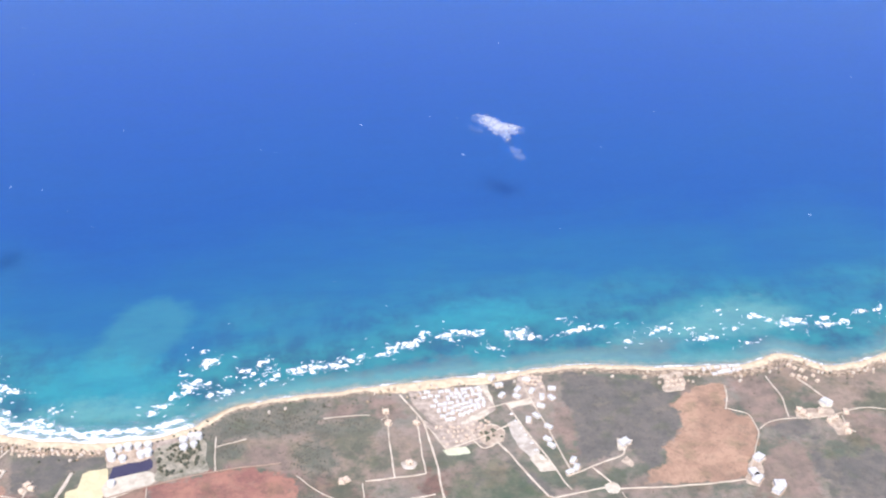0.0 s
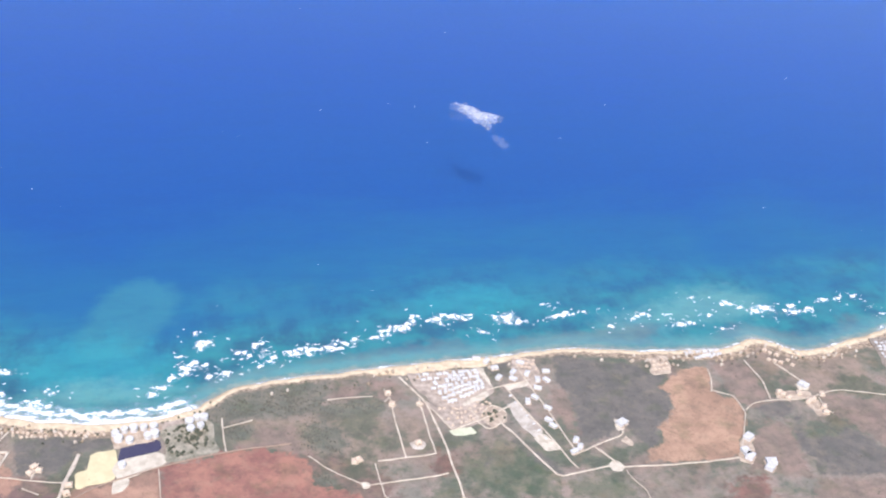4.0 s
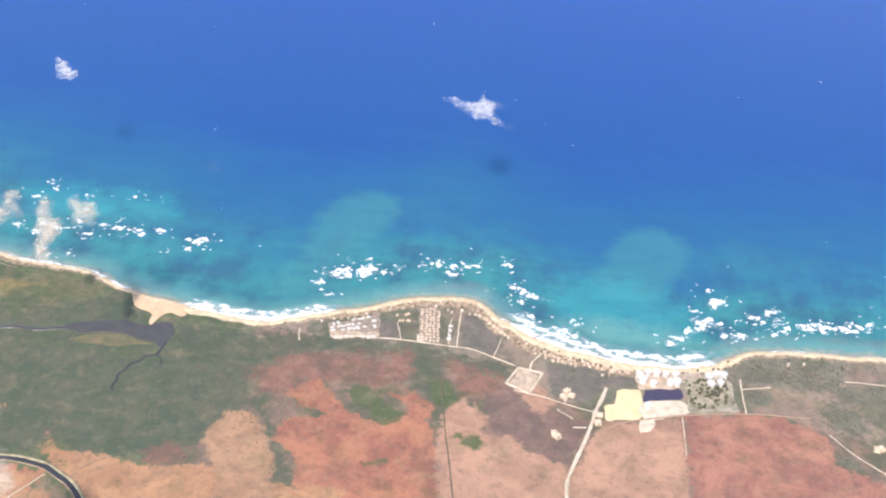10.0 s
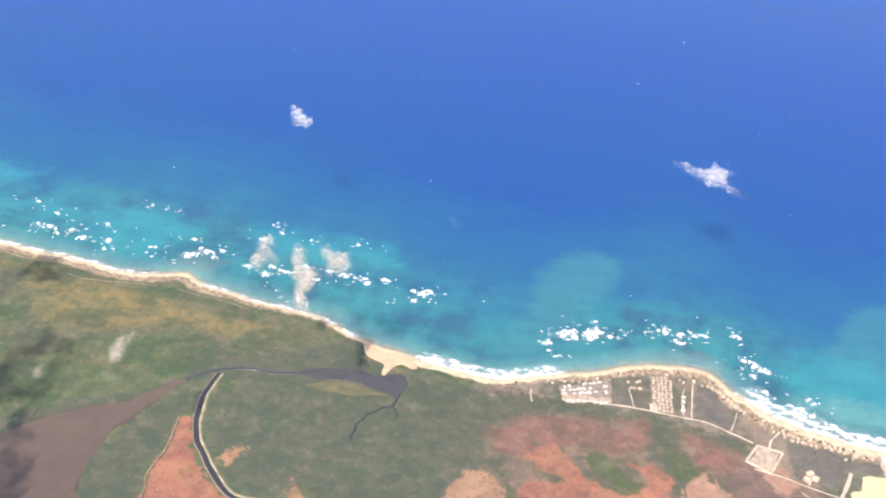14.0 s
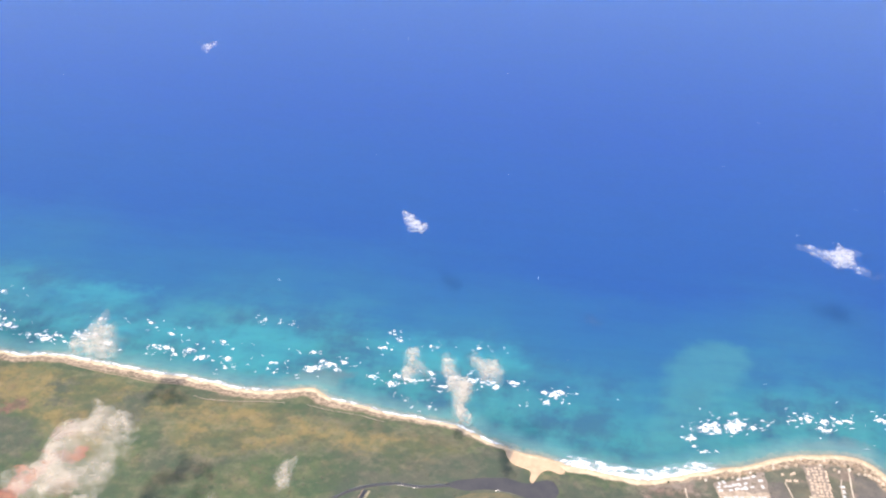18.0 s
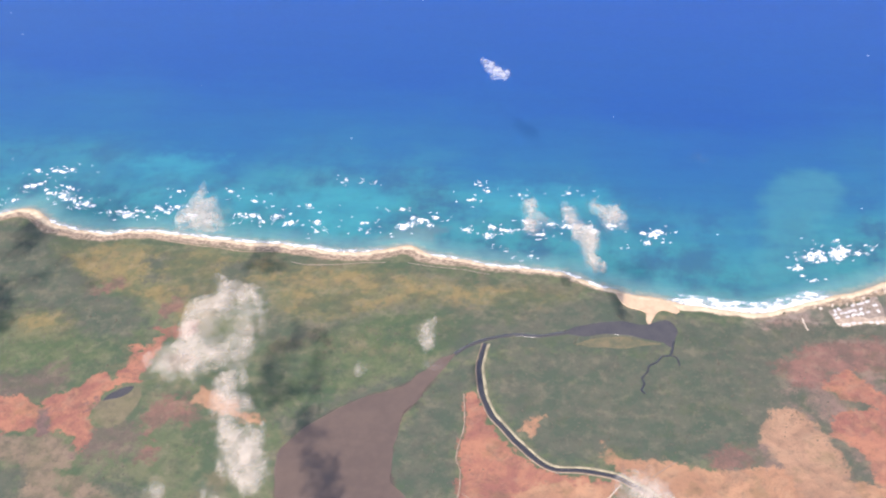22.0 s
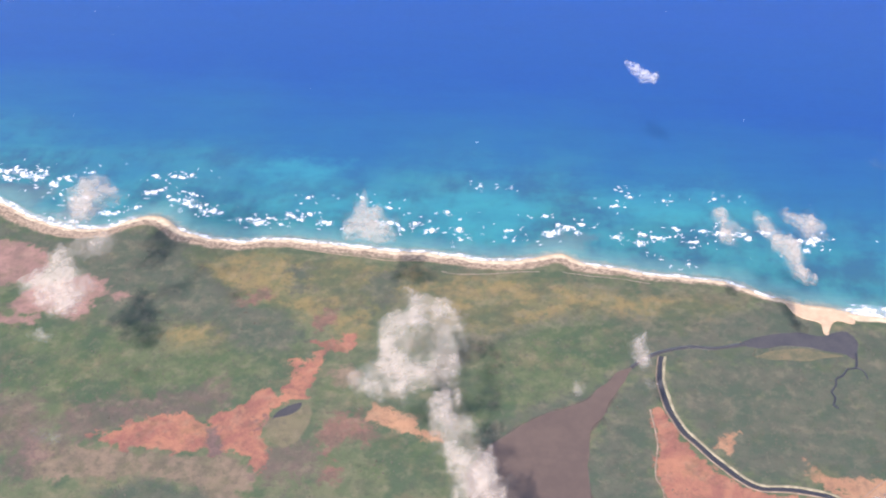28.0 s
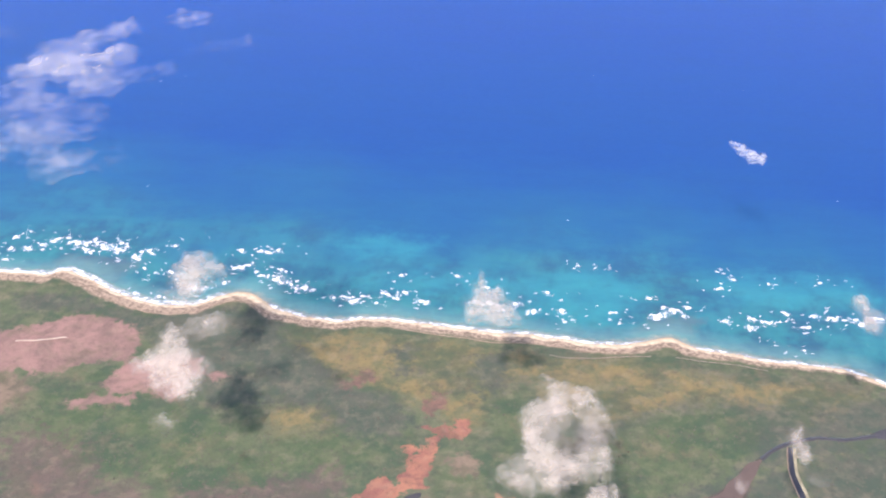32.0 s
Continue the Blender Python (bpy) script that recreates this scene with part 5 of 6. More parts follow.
def tree(x, y, size, spin, label):
    m = Matrix.Translation((x, y, gz(x, y) - 0.05)) @ Matrix.Rotation(spin, 4, "Z") @ Matrix.Diagonal((size, size, size, 1))
    kind = "tree%d" % rng.randrange(3)
    if kind in MADE:
        return tagged(copy_thing(MADE[kind], m @ Matrix.Diagonal([1 / v for v in MADE[kind].scale] + [1])), label, "tree", "trees behind the beach")
    top = new("tree")
    bm = bmesh.new()
    bmesh.ops.create_cone(bm, cap_ends=False, segments=7, radius1=0.28, radius2=0.14, depth=3.0, matrix=Matrix.Translation((0, 0, 1.5)))
    for k in range(4):
        limb = Matrix.Rotation(k * 1.57 + 0.4, 4, "Z") @ Matrix.Rotation(0.7, 4, "Y") @ Matrix.Translation((0, 0, 0.9))
        bmesh.ops.create_cone(bm, cap_ends=False, segments=5, radius1=0.12, radius2=0.05, depth=1.8, matrix=Matrix.Translation((0, 0, 2.3)) @ limb)
    part("trunk", bm, bark, top)
    bm = bmesh.new()
    crown_mesh(bm, 2.6, 3.2, 90, rng, 0.75)
    part("crown", bm, leaf, top)
    top.matrix_basis = m
    MADE[kind] = top
    return tagged(top, label, "tree", "trees behind the beach")


TREE = "dark green broad-crowned tree on dry sandy ground"
for corner, count in ((GARDEN, 70), (SHRUB_YARD, 12)):
    a, b, c, d = (np.array(p, float) for p in corner)
    for _ in range(count):
        u, v = rng.random(), rng.random()
        p = (a * (1 - u) + b * u) * (1 - v) + (d * (1 - u) + c * u) * v
        tree(*p, rng.uniform(0.4, 0.8), rng.uniform(0, 6), TREE)
for x, y in smooth_line(BEACH_TREES, 7.0, 3.0):
    tree(x + rng.uniform(-4, 4), y + rng.uniform(-7, 2), rng.uniform(0.3, 0.6), rng.uniform(0, 6), TREE)
for x, y in [*smooth_line(HEDGE, 4.5, 2.0)]:
    tree(x, y + rng.uniform(-1.5, 1.5), rng.uniform(0.3, 0.7), rng.uniform(0, 6), TREE)
for _ in range(120):
    x = rng.choice((rng.uniform(-560, -230), rng.uniform(-600, -300), rng.uniform(-110, 240), rng.uniform(400, 620), rng.uniform(700, 860)))
    d = rng.uniform(12, 40)
    y = float(np.interp(x, COAST_X, COAST_Y)) - d
    tree(x, y, rng.uniform(0.25, 0.5), rng.uniform(0, 6), TREE)


def scattered_scrub(count, seed):
    """Low bushes over the plain, thick where scrub grows, all in one mesh."""
    rs = np.random.RandomState(seed)
    x, y = rs.uniform(-1950, 1000, count), rs.uniform(600, 1160, count)
    d = -offshore(x, y)
    thick = np.maximum.reduce([cover(LAND[k])(x, y) for k in ("scrub", "green", "thicket")])
    bushy = cover(LAND["thicket"])(x, y)
    bare = np.maximum.reduce([cover(LAND[k])(x, y) for k in ("red", "tan", "clay", "pink", "rose", "madder", "mud", "olive")])
    wet = np.maximum(cover(WATERS)(x, y), cover(LAND["mud"])(x, y))
    clump = np.array([noise.noise((a / 45, b / 45, 5.0)) for a, b in zip(x, y)])
    keep = (d > 17) & (wet < -2) & (rs.rand(count) < np.clip(0.30 + thick / 60 + clump * 0.9, 0.03, 1) * np.where(bare > -4, 0.06, 1.0) * np.where(x < -600, 0.5, 1.0))
    more = (bushy > 0) & (d > 17)
    x, y = np.concatenate([x[keep]] + [x[more] + k for k in (-4, 3)]), np.concatenate([y[keep]] + [y[more] + k for k in (3, -2)])
    z = height(x, y)
    ring = np.arange(5) * 2 * np.pi / 5
    verts, faces = [], []
    for i in range(len(x)):
        r = 0.40 + 0.65 * rs.rand() ** 2
        base = len(verts)
        j = rs.uniform(0.7, 1.3, 11)
        for k, a in enumerate(ring):
            verts.append((x[i] + r * j[k] * np.cos(a), y[i] + r * j[k] * np.sin(a), z[i] - 0.1))
        for k, a in enumerate(ring):
            verts.append((x[i] + 0.75 * r * j[5 + k] * np.cos(a + 0.6), y[i] + 0.75 * r * j[5 + k] * np.sin(a + 0.6), z[i] + 0.75 * r * j[k]))
        verts.append((x[i], y[i], z[i] + 1.05 * r * j[10]))
        for k in range(5):
            q = (k + 1) % 5
            faces += [(base + k, base + q, base + 5 + k), (base + q, base + 5 + q, base + 5 + k), (base + 5 + k, base + 5 + q, base + 10)]
    return tagged(link_mesh("scrub", verts, faces, scrub_leaf), "low dark thorny scrub scattered over the dry plain", "scrub", kind="stuff")


scattered_scrub(80000, 3)

# ---- surf on the reef ----
FOAM_EAST = [
    (501, 1159, 4), (544, 1140, 8), (556, 1131, 4), (588, 1125, 12), (570, 1119, 7), (618, 1112, 9), (624, 1125, 6), (645, 1118, 6),
    (675, 1135, 6), (696, 1134, 6), (720, 1138, 5), (730, 1111, 2), (809, 1138, 4), (816, 1074, 10), (831, 1064, 9), (1006, 1298, 2),
    (1014, 1284, 3), (508, 1118, 4), (738, 1096, 3), (883, 1061, 5), (326, 1141, 7), (351, 1142, 4), (374, 1109, 5), (421, 1129, 7),
    (463, 1101, 7), (476, 1105, 5), (512, 1088, 5), (408, 1121, 3), (454, 1125, 3),
]
FOAM_VILLAGE = [
    (-115, 1126, 10), (-136, 1080, 12), (-110, 1065, 5), (-90, 1068, 6), (-113, 1087, 4), (-75, 1105, 6), (-54, 1119, 5), (-65, 1098, 4),
    (-46, 1107, 4), (-38, 1091, 7), (-19, 1099, 9), (-6, 1104, 6), (12, 1100, 9), (28, 1102, 9), (45, 1110, 9), (59, 1115, 5),
    (85, 1117, 7), (103, 1129, 10), (124, 1138, 8), (136, 1156, 5), (166, 1144, 9), (184, 1149, 9), (201, 1149, 8), (251, 1139, 12),
    (214, 1114, 4), (304, 1164, 3), (314, 1137, 9), (263, 1131, 8), (-54, 1077, 4), (-121, 1149, 4),
]
FOAM_POINT = [
    (-571, 1081, 5), (-556, 1100, 9), (-548, 1109, 6), (-526, 1110, 12), (-526, 1133, 4), (-504, 1113, 4), (-556, 1059, 3), (-487, 1127, 3),
    (-461, 1136, 3), (-443, 1142, 6), (-423, 1142, 5), (-407, 1144, 4), (-396, 1146, 4), (-424, 1124, 6), (-361, 1157, 5), (-353, 1113, 6),
    (-339, 1107, 7), (-329, 1098, 5), (-340, 1085, 5), (-328, 1060, 5), (-322, 1099, 4), (-289, 1041, 9), (-277, 1054, 5), (-300, 1032, 5),
    (-141, 1105, 4), (-163, 1050, 6), (-172, 1041, 5),
]
FOAM_REEF = [
    (-1034, 1165, 4), (-1027, 1130, 8), (-1008, 1141, 8), (-992, 1151, 4), (-947, 1232, 2), (-935, 1213, 4), (-953, 1193, 4), (-892, 1206, 3),
    (-835, 1214, 3), (-953, 1127, 4), (-925, 1118, 6), (-920, 1133, 5), (-903, 1128, 6), (-880, 1145, 5), (-866, 1123, 5), (-850, 1147, 5),
    (-831, 1143, 6), (-808, 1142, 7), (-778, 1147, 5), (-732, 1133, 8), (-723, 1139, 5), (-737, 1116, 5), (-898, 1094, 3), (-871, 1081, 2),
    (-1079, 1132, 4), (-1069, 1113, 3), (-1120, 1226, 3), (-1082, 1225, 2), (-1188, 1139, 6), (-1168, 1126, 6), (-1137, 1131, 5),
]
FOAM_WEST = [
    (-1540, 1224, 4), (-1508, 1222, 6), (-1495, 1227, 6), (-1536, 1183, 7), (-1524, 1191, 6), (-1500, 1170, 7), (-1480, 1165, 9), (-1479, 1184, 5),
    (-1542, 1150, 5), (-1454, 1147, 7), (-1440, 1149, 9), (-1456, 1163, 3), (-1406, 1135, 4), (-1390, 1133, 7), (-1378, 1127, 7), (-1370, 1138, 4),
    (-1352, 1127, 3), (-1345, 1146, 6), (-1330, 1138, 4), (-1323, 1150, 5), (-1332, 1187, 3), (-1301, 1134, 6), (-1263, 1190, 4), (-1227, 1170, 4),
    (-1220, 1139, 7), (-1233, 1136, 5), (-1203, 1126, 3), (-1155, 1166, 5), (-1131, 1110, 3), (-1569, 1136, 6),
]
FOAM_FAR_WEST = [
    (-1841, 1229, 4), (-1828, 1243, 2), (-1837, 1202, 5), (-1815, 1204, 7), (-1800, 1212, 6), (-1787, 1227, 7), (-1774, 1232, 5), (-1758, 1222, 8),
    (-1737, 1224, 11), (-1719, 1216, 9), (-1741, 1208, 7), (-1699, 1224, 6), (-1698, 1210, 9), (-1671, 1197, 6), (-1657, 1211, 7), (-1690, 1186, 3),
    (-1629, 1227, 4), (-1613, 1167, 4), (-1651, 1173, 3), (-1634, 1165, 3), (-1575, 1137, 6), (-1833, 1176, 4), (-1643, 1120, 5), (-1614, 1116, 5),
]


def foam_mesh(name, verts, faces, thick, material):
    ob = link_mesh(name, verts, faces, material, True)
    ob.data.attributes.new("thick", "FLOAT", "POINT").data.foreach_set("value", np.array(thick, np.float32))
    return ob


def foam_mound(verts, faces, thick, x, y, long, wide, turn, rs, rings=4, n=14):
    """One low mound of white water, highest in the middle."""
    base = len(verts)
    ca, sa = math.cos(turn), math.sin(turn)
    edge = 1 + 0.45 * rs.uniform(-1, 1, n)
    verts.append((x, y, 0.25 + min(1.2, 0.16 * wide)))
    thick.append(1.0)
    for ring in range(1, rings + 1):
        f = ring / rings
        for k in range(n):
            a = 2 * math.pi * k / n
            u, v = long * f * edge[k] * math.cos(a), wide * f * edge[k] * math.sin(a)
            verts.append((x + u * ca - v * sa, y + u * sa + v * ca, 0.12 + (1 - f * f) * (0.13 + min(1.2, 0.16 * wide))))
            thick.append(1.0 - f)
    for k in range(n):
        q = (k + 1) % n
        faces.append((base, base + 1 + k, base + 1 + q))
        for ring in range(rings - 1):
            a, b = base + 1 + ring * n, base + 1 + (ring + 1) * n
            faces.append((a + k, b + k, b + q, a + q))


def breaking_wave(x, y, size, rs):
    verts, faces, thick = [], [], []
    slope = (np.interp(x + 40, COAST_X, COAST_Y) - np.interp(x - 40, COAST_X, COAST_Y)) / 80
    lean = math.atan(slope) + rs.uniform(-0.35, 0.35)
    foam_mound(verts, faces, thick, 0, 0, size * 1.35, size * rs.uniform(0.8, 1.1), lean, rs)
    for _ in range(3):
        u, v = rs.uniform(-1.6, 1.6) * size, rs.uniform(-0.7, 0.7) * size
        foam_mound(verts, faces, thick, u * math.cos(lean) - v * math.sin(lean), u * math.sin(lean) + v * math.cos(lean),
                   size * rs.uniform(0.5, 0.9), size * rs.uniform(0.35, 0.7), lean + rs.uniform(-0.8, 0.8), rs, 3, 11)
    ob = foam_mesh("breaking_wave", verts, faces, thick, foam)
    ob.location = (x, y, 0.02 + 0.004 * rs.randint(20))
    word = "broad" if size > 9 else "small" if size < 5 else "ragged"
    return tagged(ob, f"{word} patch of white foam breaking over the reef", "wave", "breaking waves")


rs = np.random.RandomState(11)
for reef in (FOAM_EAST, FOAM_VILLAGE, FOAM_POINT, FOAM_REEF, FOAM_WEST, FOAM_FAR_WEST):
    for x, y, size in reef:
        breaking_wave(x, y, size * 1.0, rs)


def loose_foam(seed):
    """Small flecks of foam scattered round the breaking waves."""
    r2 = np.random.RandomState(seed)
    verts, faces, thick = [], [], []
    for reef in (FOAM_EAST, FOAM_VILLAGE, FOAM_POINT, FOAM_REEF, FOAM_WEST, FOAM_FAR_WEST):
        for x, y, size in reef:
            for _ in range(6):
                u, v = x + r2.normal(0, 10 + size), y + r2.normal(0, 5 + size * 0.7)
                if offshore(np.array([u]), np.array([v]))[0] > 9:
                    foam_mound(verts, faces, thick, u, v, r2.uniform(0.9, 4.2), r2.uniform(0.35, 1.1), r2.uniform(-0.7, 0.9), r2, 2, 8)
    return tagged(foam_mesh("reef_foam", verts, faces, np.array(thick) + 0.25, foam), "small flecks of white foam scattered over the reef", "foam", kind="stuff")


loose_foam(21)


def surf_strip(x0, x1, reach, bands, strength):
    """White swash along a stretch of beach, in broken bands that follow the waterline."""
    verts, faces, thick = [], [], []
    xs = np.arange(x0, x1, 3.0)
    across = np.arange(-1.5, reach + 0.1, 0.9)
    shift = np.array([6.5 * noise.noise((x / 38, 4.0, 1.0)) + 2.6 * noise.noise((x / 11, 2.0, 5.0)) for x in xs])
    for i, x in enumerate(xs):
        slope = (np.interp(x + 10, COAST_X, COAST_Y) - np.interp(x - 10, COAST_X, COAST_Y)) / 20
        side = np.array([-slope, 1.0]) / math.hypot(slope, 1)
        y0 = float(np.interp(x, COAST_X, COAST_Y))
        ends = max(0.0, min(1.0, (x - x0) / 40, (x1 - x) / 40))
        for d in across:
            q = np.array([x, y0]) + side * d
            wave = 0.5 + 0.5 * math.cos(2 * math.pi * bands * (d + shift[i]) / reach)
            fade = 1 - max(0.0, d / reach) ** 2
            verts.append((q[0], q[1], 0.32 + 0.25 * wave * (d > 1) + 0.12 * max(0.0, -d)))
            thick.append(strength * (0.35 + 0.75 * wave) * fade * ends - 1.3 * (1 - ends) - 0.9 * max(0.0, d / reach) ** 4 - 0.2 * (d < -0.8))
    n = len(across)
    for i in range(len(xs) - 1):
        for k in range(n - 1):
            a = i * n + k
            faces.append((a, a + n, a + n + 1, a + 1))
    return tagged(foam_mesh("surf", verts, faces, thick, swash), "broken bands of white surf washing along the sand beach", "surf", kind="stuff")


surf_strip(-385, -95, 30, 1.9, 0.86)
surf_strip(-735, -520, 21, 1.5, 0.90)
surf_strip(-1018, -735, 4, 1.0, 0.55)
surf_strip(-1510, -1018, 5, 1.0, 0.70)
surf_strip(-1980, -1510, 9, 1.3, 0.70)
surf_strip(690, 1000, 12, 1.6, 0.5)
surf_strip(-95, 690, 2.6, 1.0, 0.40)


def whitecaps(count, seed):
    r2 = np.random.RandomState(seed)
    verts, faces, thick = [], [], []
    for _ in range(count):
        x, d = r2.uniform(-2300, 1500), 60 + 1400 * r2.rand() ** 2.2
        y = float(np.interp(x, COAST_X, COAST_Y)) + d
        foam_mound(verts, faces, thick, x, y, r2.uniform(0.5, 1.8) * (1 + d / 3000), r2.uniform(0.3, 0.7), r2.uniform(-0.5, 0.5), r2, 2, 7)
    return tagged(foam_mesh("whitecaps", verts, faces, np.array(thick) + 0.45, foam), "tiny scattered white wave crests on the open sea", "waves", kind="stuff")


whitecaps(80, 8)


# ---- clouds ----
def cloud(label, z, strokes):
    """A cloud of nested puffy shells round soft strokes (from, to, radius, density): bulging tops, flatter bases, thinning to wisps."""
    q = np.array(strokes, float)
    x0, y0 = q[:, (0, 2)].mean(), q[:, (1, 3)].mean()
    r = q[:, 4].max()
    step = min(4.5, max(1.0, r / 7))
    xs = np.arange(q[:, (0, 2)].min() - 2.3 * r, q[:, (0, 2)].max() + 2.3 * r, step)
    ys = np.arange(q[:, (1, 3)].min() - 3.2 * r, q[:, (1, 3)].max() + 3.2 * r, step * 1.3)
    gx, gy = (v.ravel() for v in np.meshgrid(xs, ys))
    tug = 0.70 * r * np.array([noise.noise_vector((a / (1.6 * r), b / (2.2 * r), z)) for a, b in zip(gx, gy)])
    tug += 0.50 * r * np.array([noise.noise_vector((a / (0.6 * r), b / (0.8 * r), z + 40)) for a, b in zip(gx, gy)])
    tug += 0.22 * r * np.array([noise.noise_vector((a / (0.27 * r), b / (0.36 * r), z + 70)) for a, b in zip(gx, gy)])
    clear = np.ones(len(gx))
    for ax, ay, bx, by, rad, dense in q:
        px, py, ex, ey = gx + tug[:, 0] - ax, (gy + tug[:, 1] * 1.4 - ay) * 0.72, bx - ax, (by - ay) * 0.72
        u = np.clip((px * ex + py * ey) / (ex * ex + ey * ey + 1e-9), 0, 1)
        clear *= 1 - dense * np.exp(-((px - u * ex) ** 2 + (py - u * ey) ** 2) / (1.15 * rad) ** 2)
    full = 1 - clear
    lump = np.array([noise.fractal((a / (1.1 * r), b / (1.5 * r), z / 10), 0.8, 2.0, 3) for a, b in zip(gx, gy)])
    tall = min(15.0, 0.8 * r)
    nx = len(xs)
    verts, faces, thick = [], [], []
    for level, sides in ((0.05, (1.0, -0.4)), (0.22, (1.0,)), (0.48, (1.0,))):
        bulge = np.sqrt(np.maximum(full - level, 0)) * tall * (1.0 - 0.7 * level) * (1 + 0.35 * lump)
        for sign in sides:
            index = -np.ones(len(gx), int)
            use = full > level - 0.015
            index[use] = len(verts) + np.arange(use.sum())
            verts += list(zip(gx[use] - x0, gy[use] - y0, sign * (bulge[use] + 0.3)))
            thick += list(full[use] - level)
            cell = (np.arange(len(ys) - 1)[:, None] * nx + np.arange(nx - 1)[None]).ravel()
            quad = index[np.stack([cell, cell + 1, cell + 1 + nx, cell + nx], 1)]
            quad = quad[(quad >= 0).all(1)]
            faces += [tuple(f) if sign > 0 else tuple(f[::-1]) for f in quad]
    small = label.endswith("sea")
    ob = foam_mesh("cloud", verts, faces, thick, veil if "sheet" in label else wisp if small else mist)
    ob.location = (x0, y0, z)
    return tagged(ob, label, "cloud", "low clouds")


cloud("small white cumulus over the open sea", 148, [(255, 1423, 270, 1399, 8.4, 0.95), (269, 1396, 289, 1393, 6.0, 0.90), (248, 1429, 256, 1428, 5.3, 0.60), (238, 1436, 246, 1439, 4.6, 0.50), (230, 1408, 240, 1399, 3.8, 0.40), (265, 1391, 271, 1371, 6.0, 0.70), (273, 1333, 277, 1313, 5.1, 0.50)])
cloud("wispy white cumulus over the open sea", 135, [(-463, 1307, -445, 1299, 2.8, 0.50), (-445, 1297, -427, 1293, 4.9, 0.60), (-434, 1287, -416, 1276, 5.6, 0.50), (-417, 1291, -403, 1294, 7.7, 0.95), (-419, 1271, -400, 1280, 5.5, 0.80), (-413, 1310, -408, 1304, 3.5, 0.80), (-396, 1299, -389, 1302, 3.5, 0.35), (-399, 1265, -385, 1252, 3.4, 0.60), (-383, 1250, -371, 1247, 2.7, 0.35), (-480, 1297, -474, 1301, 2.8, 0.25)])
cloud("small triangular white cloud over the sea", 140, [(-946, 1292, -936, 1281, 3.0, 0.80), (-936, 1274, -925, 1264, 5.9, 0.90), (-931, 1248, -915, 1253, 3.6, 0.75), (-922, 1268, -912, 1254, 3.7, 0.60)])
cloud("faint small white cloud far out at sea", 110, [(-1478, 1951, -1462, 1922, 6.4, 0.50), (-1473, 1952, -1466, 1976, 6.4, 0.60), (-1502, 1969, -1490, 1962, 4.3, 0.30)])
cloud("faint wisp of cloud over the sea", 140, [(-694, 1086, -681, 1071, 5.7, 0.25), (-685, 1114, -677, 1103, 4.5, 0.18)])
cloud("broken white cloud over the reef", 158, [(-857, 950, -854, 912, 7.3, 0.77), (-847, 927, -839, 922, 6.6, 0.58), (-824, 947, -818, 929, 5.6, 0.70), (-815, 929, -798, 898, 7.7, 0.83), (-798, 902, -792, 863, 7.0, 0.95), (-812, 910, -800, 871, 5.4, 0.51), (-792, 867, -788, 854, 4.7, 0.58), (-799, 956, -791, 945, 5.0, 0.64), (-788, 940, -775, 932, 7.7, 0.77), (-778, 948, -767, 928, 6.7, 0.70), (-783, 926, -780, 913, 5.5, 0.51)])
cloud("pale cone-shaped cloud over the surf", 130, [(-1220, 1000, -1216, 984, 5.6, 0.60), (-1215, 973, -1202, 963, 9.7, 0.70), (-1212, 947, -1187, 944, 11.9, 0.85), (-1216, 931, -1174, 931, 7.1, 0.60), (-1233, 956, -1223, 955, 4.8, 0.30), (-1198, 985, -1190, 964, 4.3, 0.20)])
cloud("soft white cloud at the shoreline", 132, [(-1518, 994, -1500, 965, 13.1, 0.88), (-1514, 956, -1495, 947, 9.9, 0.90), (-1503, 998, -1482, 979, 9.5, 0.60), (-1520, 935, -1494, 934, 6.3, 0.70), (-1480, 977, -1464, 963, 5.3, 0.35), (-1526, 973, -1515, 964, 5.9, 0.40)])
cloud("thin haze of cloud over the headland", 132, [(-1420, 972, -1407, 953, 11.5, 0.25), (-1390, 970, -1379, 958, 5.7, 0.20)])
cloud("large ragged ring-shaped cumulus over green scrub", 138, [(-1138, 818, -1127, 787, 7.0, 0.75), (-1128, 804, -1104, 810, 6.9, 0.80), (-1097, 808, -1096, 789, 5.8, 0.45), (-1150, 792, -1130, 787, 9.0, 0.80), (-1152, 769, -1137, 739, 12.5, 0.90), (-1145, 730, -1120, 714, 10.6, 0.85), (-1167, 710, -1150, 697, 7.6, 0.60), (-1179, 709, -1166, 699, 5.1, 0.30), (-1116, 719, -1093, 727, 7.5, 0.50), (-1102, 782, -1089, 754, 8.3, 0.50), (-1097, 742, -1088, 726, 6.6, 0.40), (-1127, 739, -1100, 734, 8.1, 0.50), (-1163, 721, -1146, 717, 7.6, 0.55), (-1129, 775, -1105, 753, 13.5, 0.34), (-1123, 791, -1105, 773, 9.4, 0.30), (-1148, 823, -1123, 822, 4.3, 0.35), (-1091, 802, -1080, 767, 5.2, 0.25)])
cloud("tall drifting white cloud over the lagoon edge", 138, [(-1094, 702, -1087, 685, 6.9, 0.75), (-1096, 684, -1072, 665, 8.7, 0.65), (-1087, 657, -1071, 633, 8.5, 0.65), (-1071, 626, -1053, 609, 11.1, 0.97), (-1063, 596, -1043, 586, 9.9, 0.85), (-1059, 634, -1048, 616, 7.4, 0.85), (-1040, 592, -1037, 581, 5.4, 0.50), (-1099, 676, -1096, 663, 4.8, 0.40)])
cloud("small white puff over scrub", 140, [(-934, 780, -931, 761, 6.5, 0.75), (-938, 776, -932, 746, 4.0, 0.40)])
cloud("small faint puff of cloud over scrub", 140, [(-986, 723, -983, 716, 5.3, 0.60)])
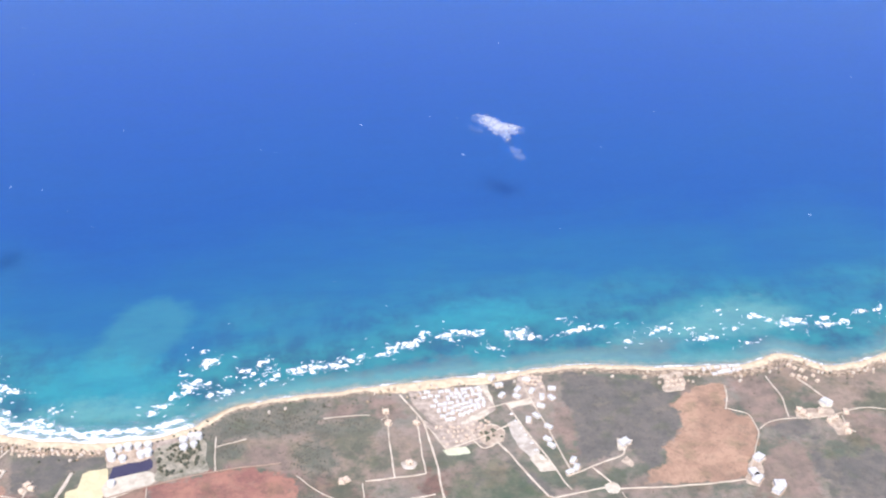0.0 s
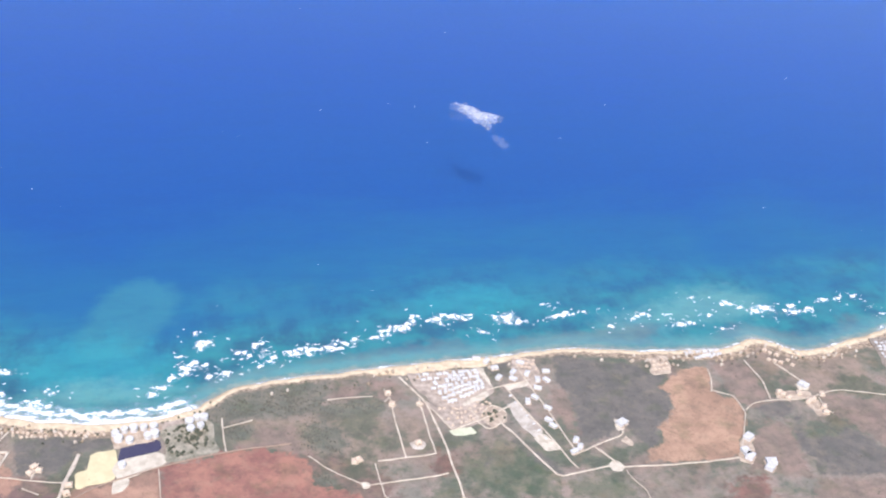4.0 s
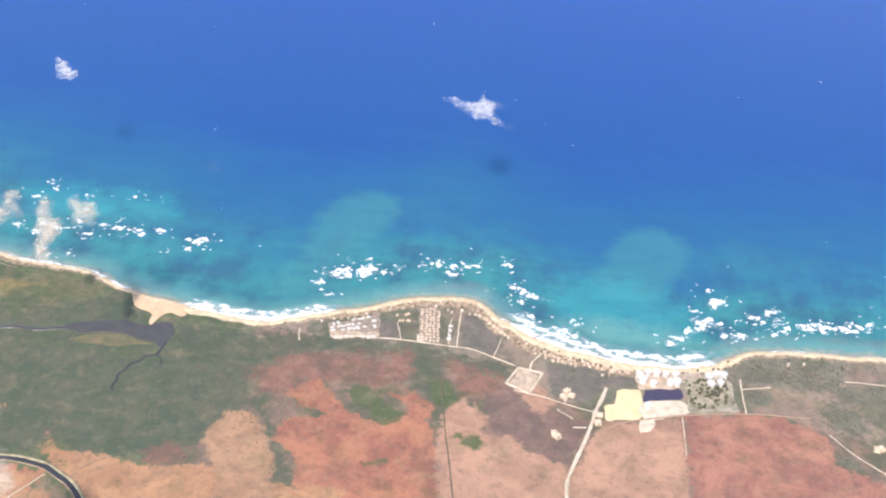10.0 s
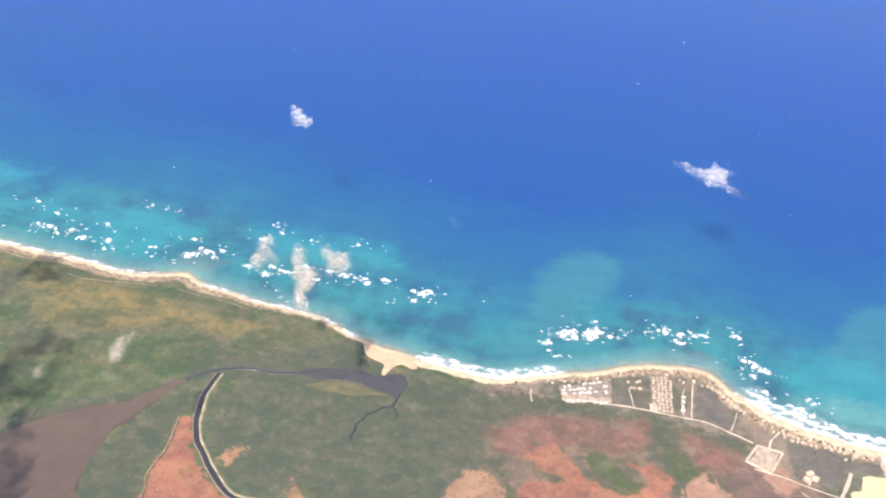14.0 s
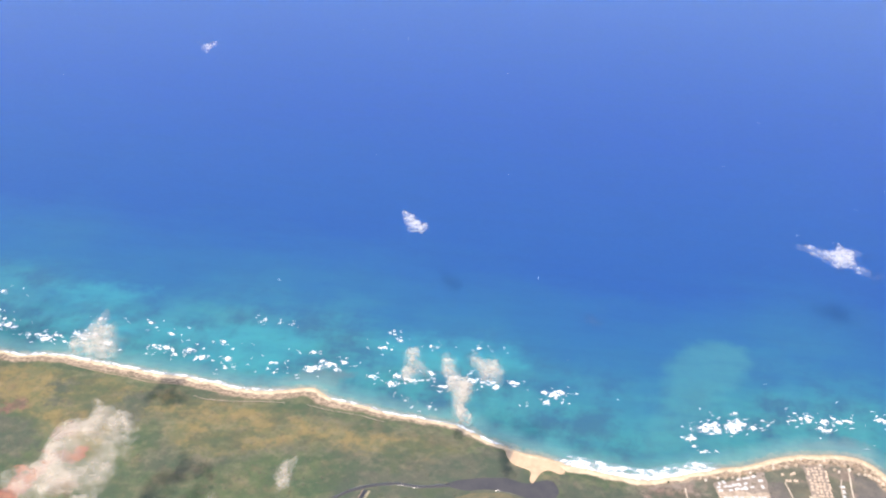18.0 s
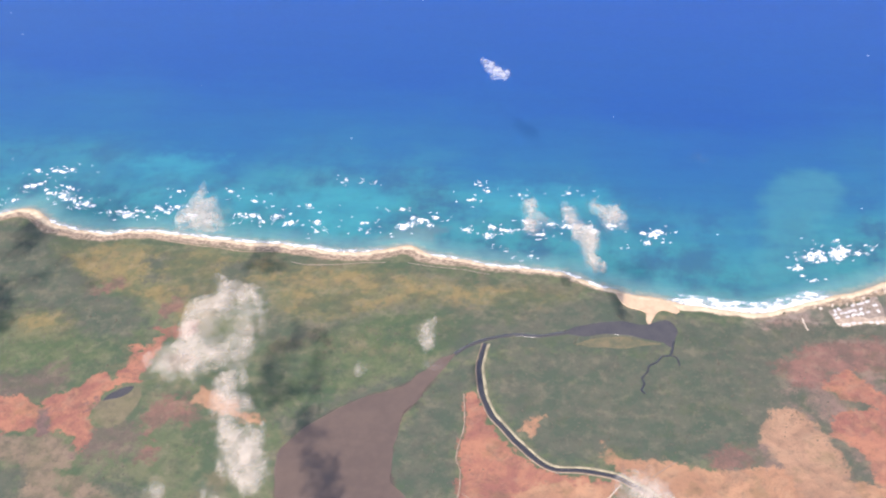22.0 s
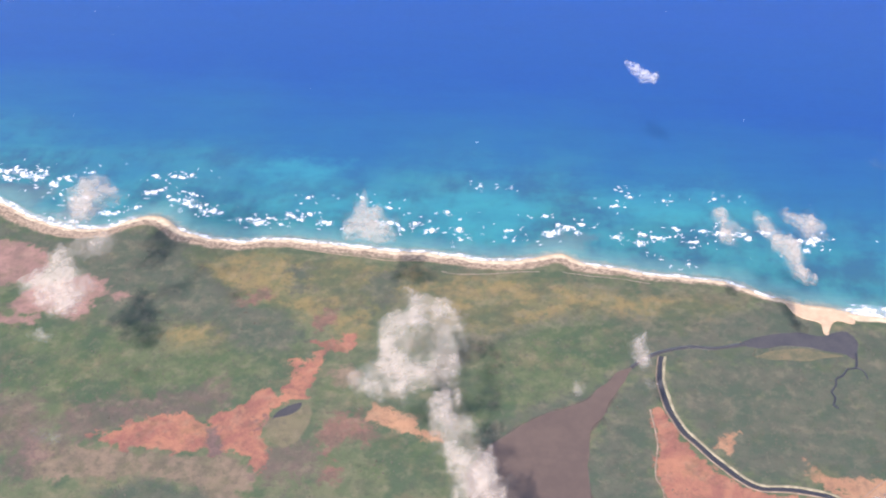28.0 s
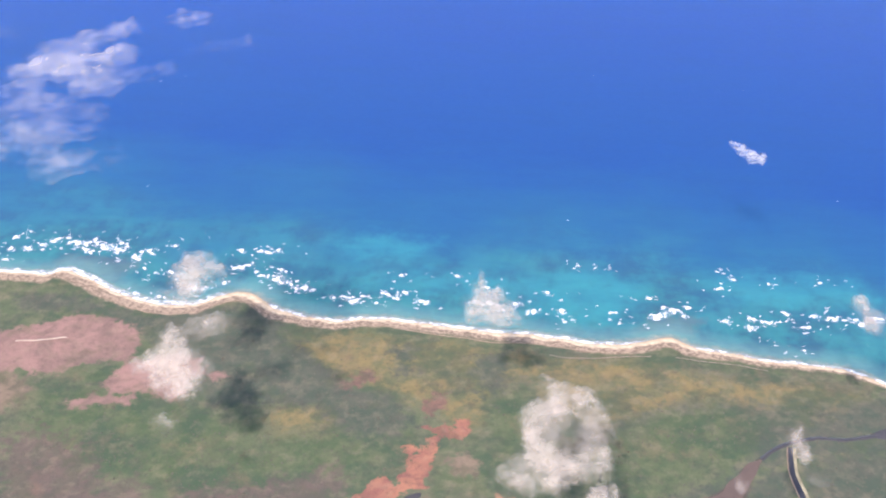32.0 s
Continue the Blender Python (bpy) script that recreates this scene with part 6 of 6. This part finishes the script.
cloud("thin pale puff at the tip of the lagoon", 140, [(-929, 732, -917, 729, 4.8, 0.40)])
cloud("small white puff over the plain", 140, [(-1113, 566, -1107, 555, 7.2, 0.65), (-1118, 574, -1115, 569, 3.6, 0.45)])
cloud("small ragged puff over the plain", 140, [(-1074, 570, -1064, 559, 5.3, 0.60), (-1082, 575, -1079, 572, 3.6, 0.35), (-1064, 559, -1057, 559, 3.5, 0.40)])
cloud("pale cloud over the muddy lagoon", 140, [(-1013, 537, -990, 531, 7.7, 0.55), (-1006, 543, -997, 541, 5.1, 0.50)])
cloud("bright cloud over the canal", 120, [(-753, 625, -738, 615, 9.0, 0.92), (-738, 618, -727, 613, 9.9, 0.97), (-761, 627, -755, 622, 5.4, 0.60), (-723, 616, -721, 608, 5.4, 0.50), (-787, 599, -766, 595, 12.4, 0.38), (-761, 584, -745, 581, 11.4, 0.30)])
cloud("bright cumulus over red fields", 128, [(-1498, 867, -1480, 843, 9.9, 0.92), (-1510, 845, -1493, 834, 9.2, 0.88), (-1480, 827, -1462, 804, 10.1, 0.85), (-1493, 834, -1477, 819, 9.1, 0.92), (-1512, 828, -1500, 815, 7.0, 0.50), (-1465, 849, -1452, 838, 6.5, 0.50), (-1504, 884, -1486, 873, 7.8, 0.55), (-1489, 814, -1477, 803, 7.4, 0.50), (-1468, 832, -1459, 821, 8.0, 0.60)])
cloud("thin puff of cloud behind the beach", 140, [(-1467, 892, -1453, 882, 8.8, 0.60), (-1480, 881, -1464, 872, 7.7, 0.55), (-1460, 900, -1449, 893, 5.0, 0.35)])
cloud("small puff of cloud over scrub", 140, [(-1467, 748, -1453, 742, 6.0, 0.55), (-1467, 755, -1464, 752, 3.0, 0.35)])
cloud("faint hazy cloud over the plain", 140, [(-1413, 632, -1400, 628, 7.4, 0.45)])
cloud("broken sheet of thin high cloud over the sea", 440, [(-1514, 851, -1493, 875, 8.5, 0.59), (-1532, 827, -1510, 840, 9.3, 0.48), (-1541, 795, -1518, 804, 10.0, 0.64), (-1515, 807, -1491, 804, 11.4, 0.68), (-1489, 799, -1475, 821, 6.7, 0.64), (-1478, 829, -1466, 827, 4.6, 0.64), (-1505, 783, -1483, 784, 5.3, 0.53), (-1464, 791, -1436, 798, 9.7, 0.37), (-1486, 769, -1455, 767, 6.5, 0.37), (-1454, 901, -1432, 899, 6.8, 0.42), (-1425, 838, -1408, 849, 5.0, 0.26), (-1400, 855, -1378, 858, 4.6, 0.26), (-1590, 863, -1557, 853, 8.9, 0.16), (-1488, 881, -1472, 876, 3.8, 0.32)])
cloud("broken sheet of thin low cloud over the sea", 440, [(-1528, 757, -1493, 745, 8.8, 0.48), (-1510, 726, -1494, 727, 7.6, 0.42), (-1505, 696, -1480, 698, 8.2, 0.42), (-1479, 720, -1455, 722, 11.6, 0.34), (-1469, 695, -1445, 697, 7.2, 0.34), (-1478, 662, -1460, 653, 7.8, 0.37), (-1497, 669, -1485, 670, 8.0, 0.34), (-1449, 657, -1414, 660, 7.7, 0.34), (-1416, 703, -1401, 705, 4.0, 0.19), (-1573, 768, -1526, 725, 17.2, 0.32)])
# out of sight itself, added to throw a shadow on the eastern plain
cloud("unseen small cloud added to shade the eastern scrub", 140, [(570, 600, 582, 612, 12.0, 0.80)])
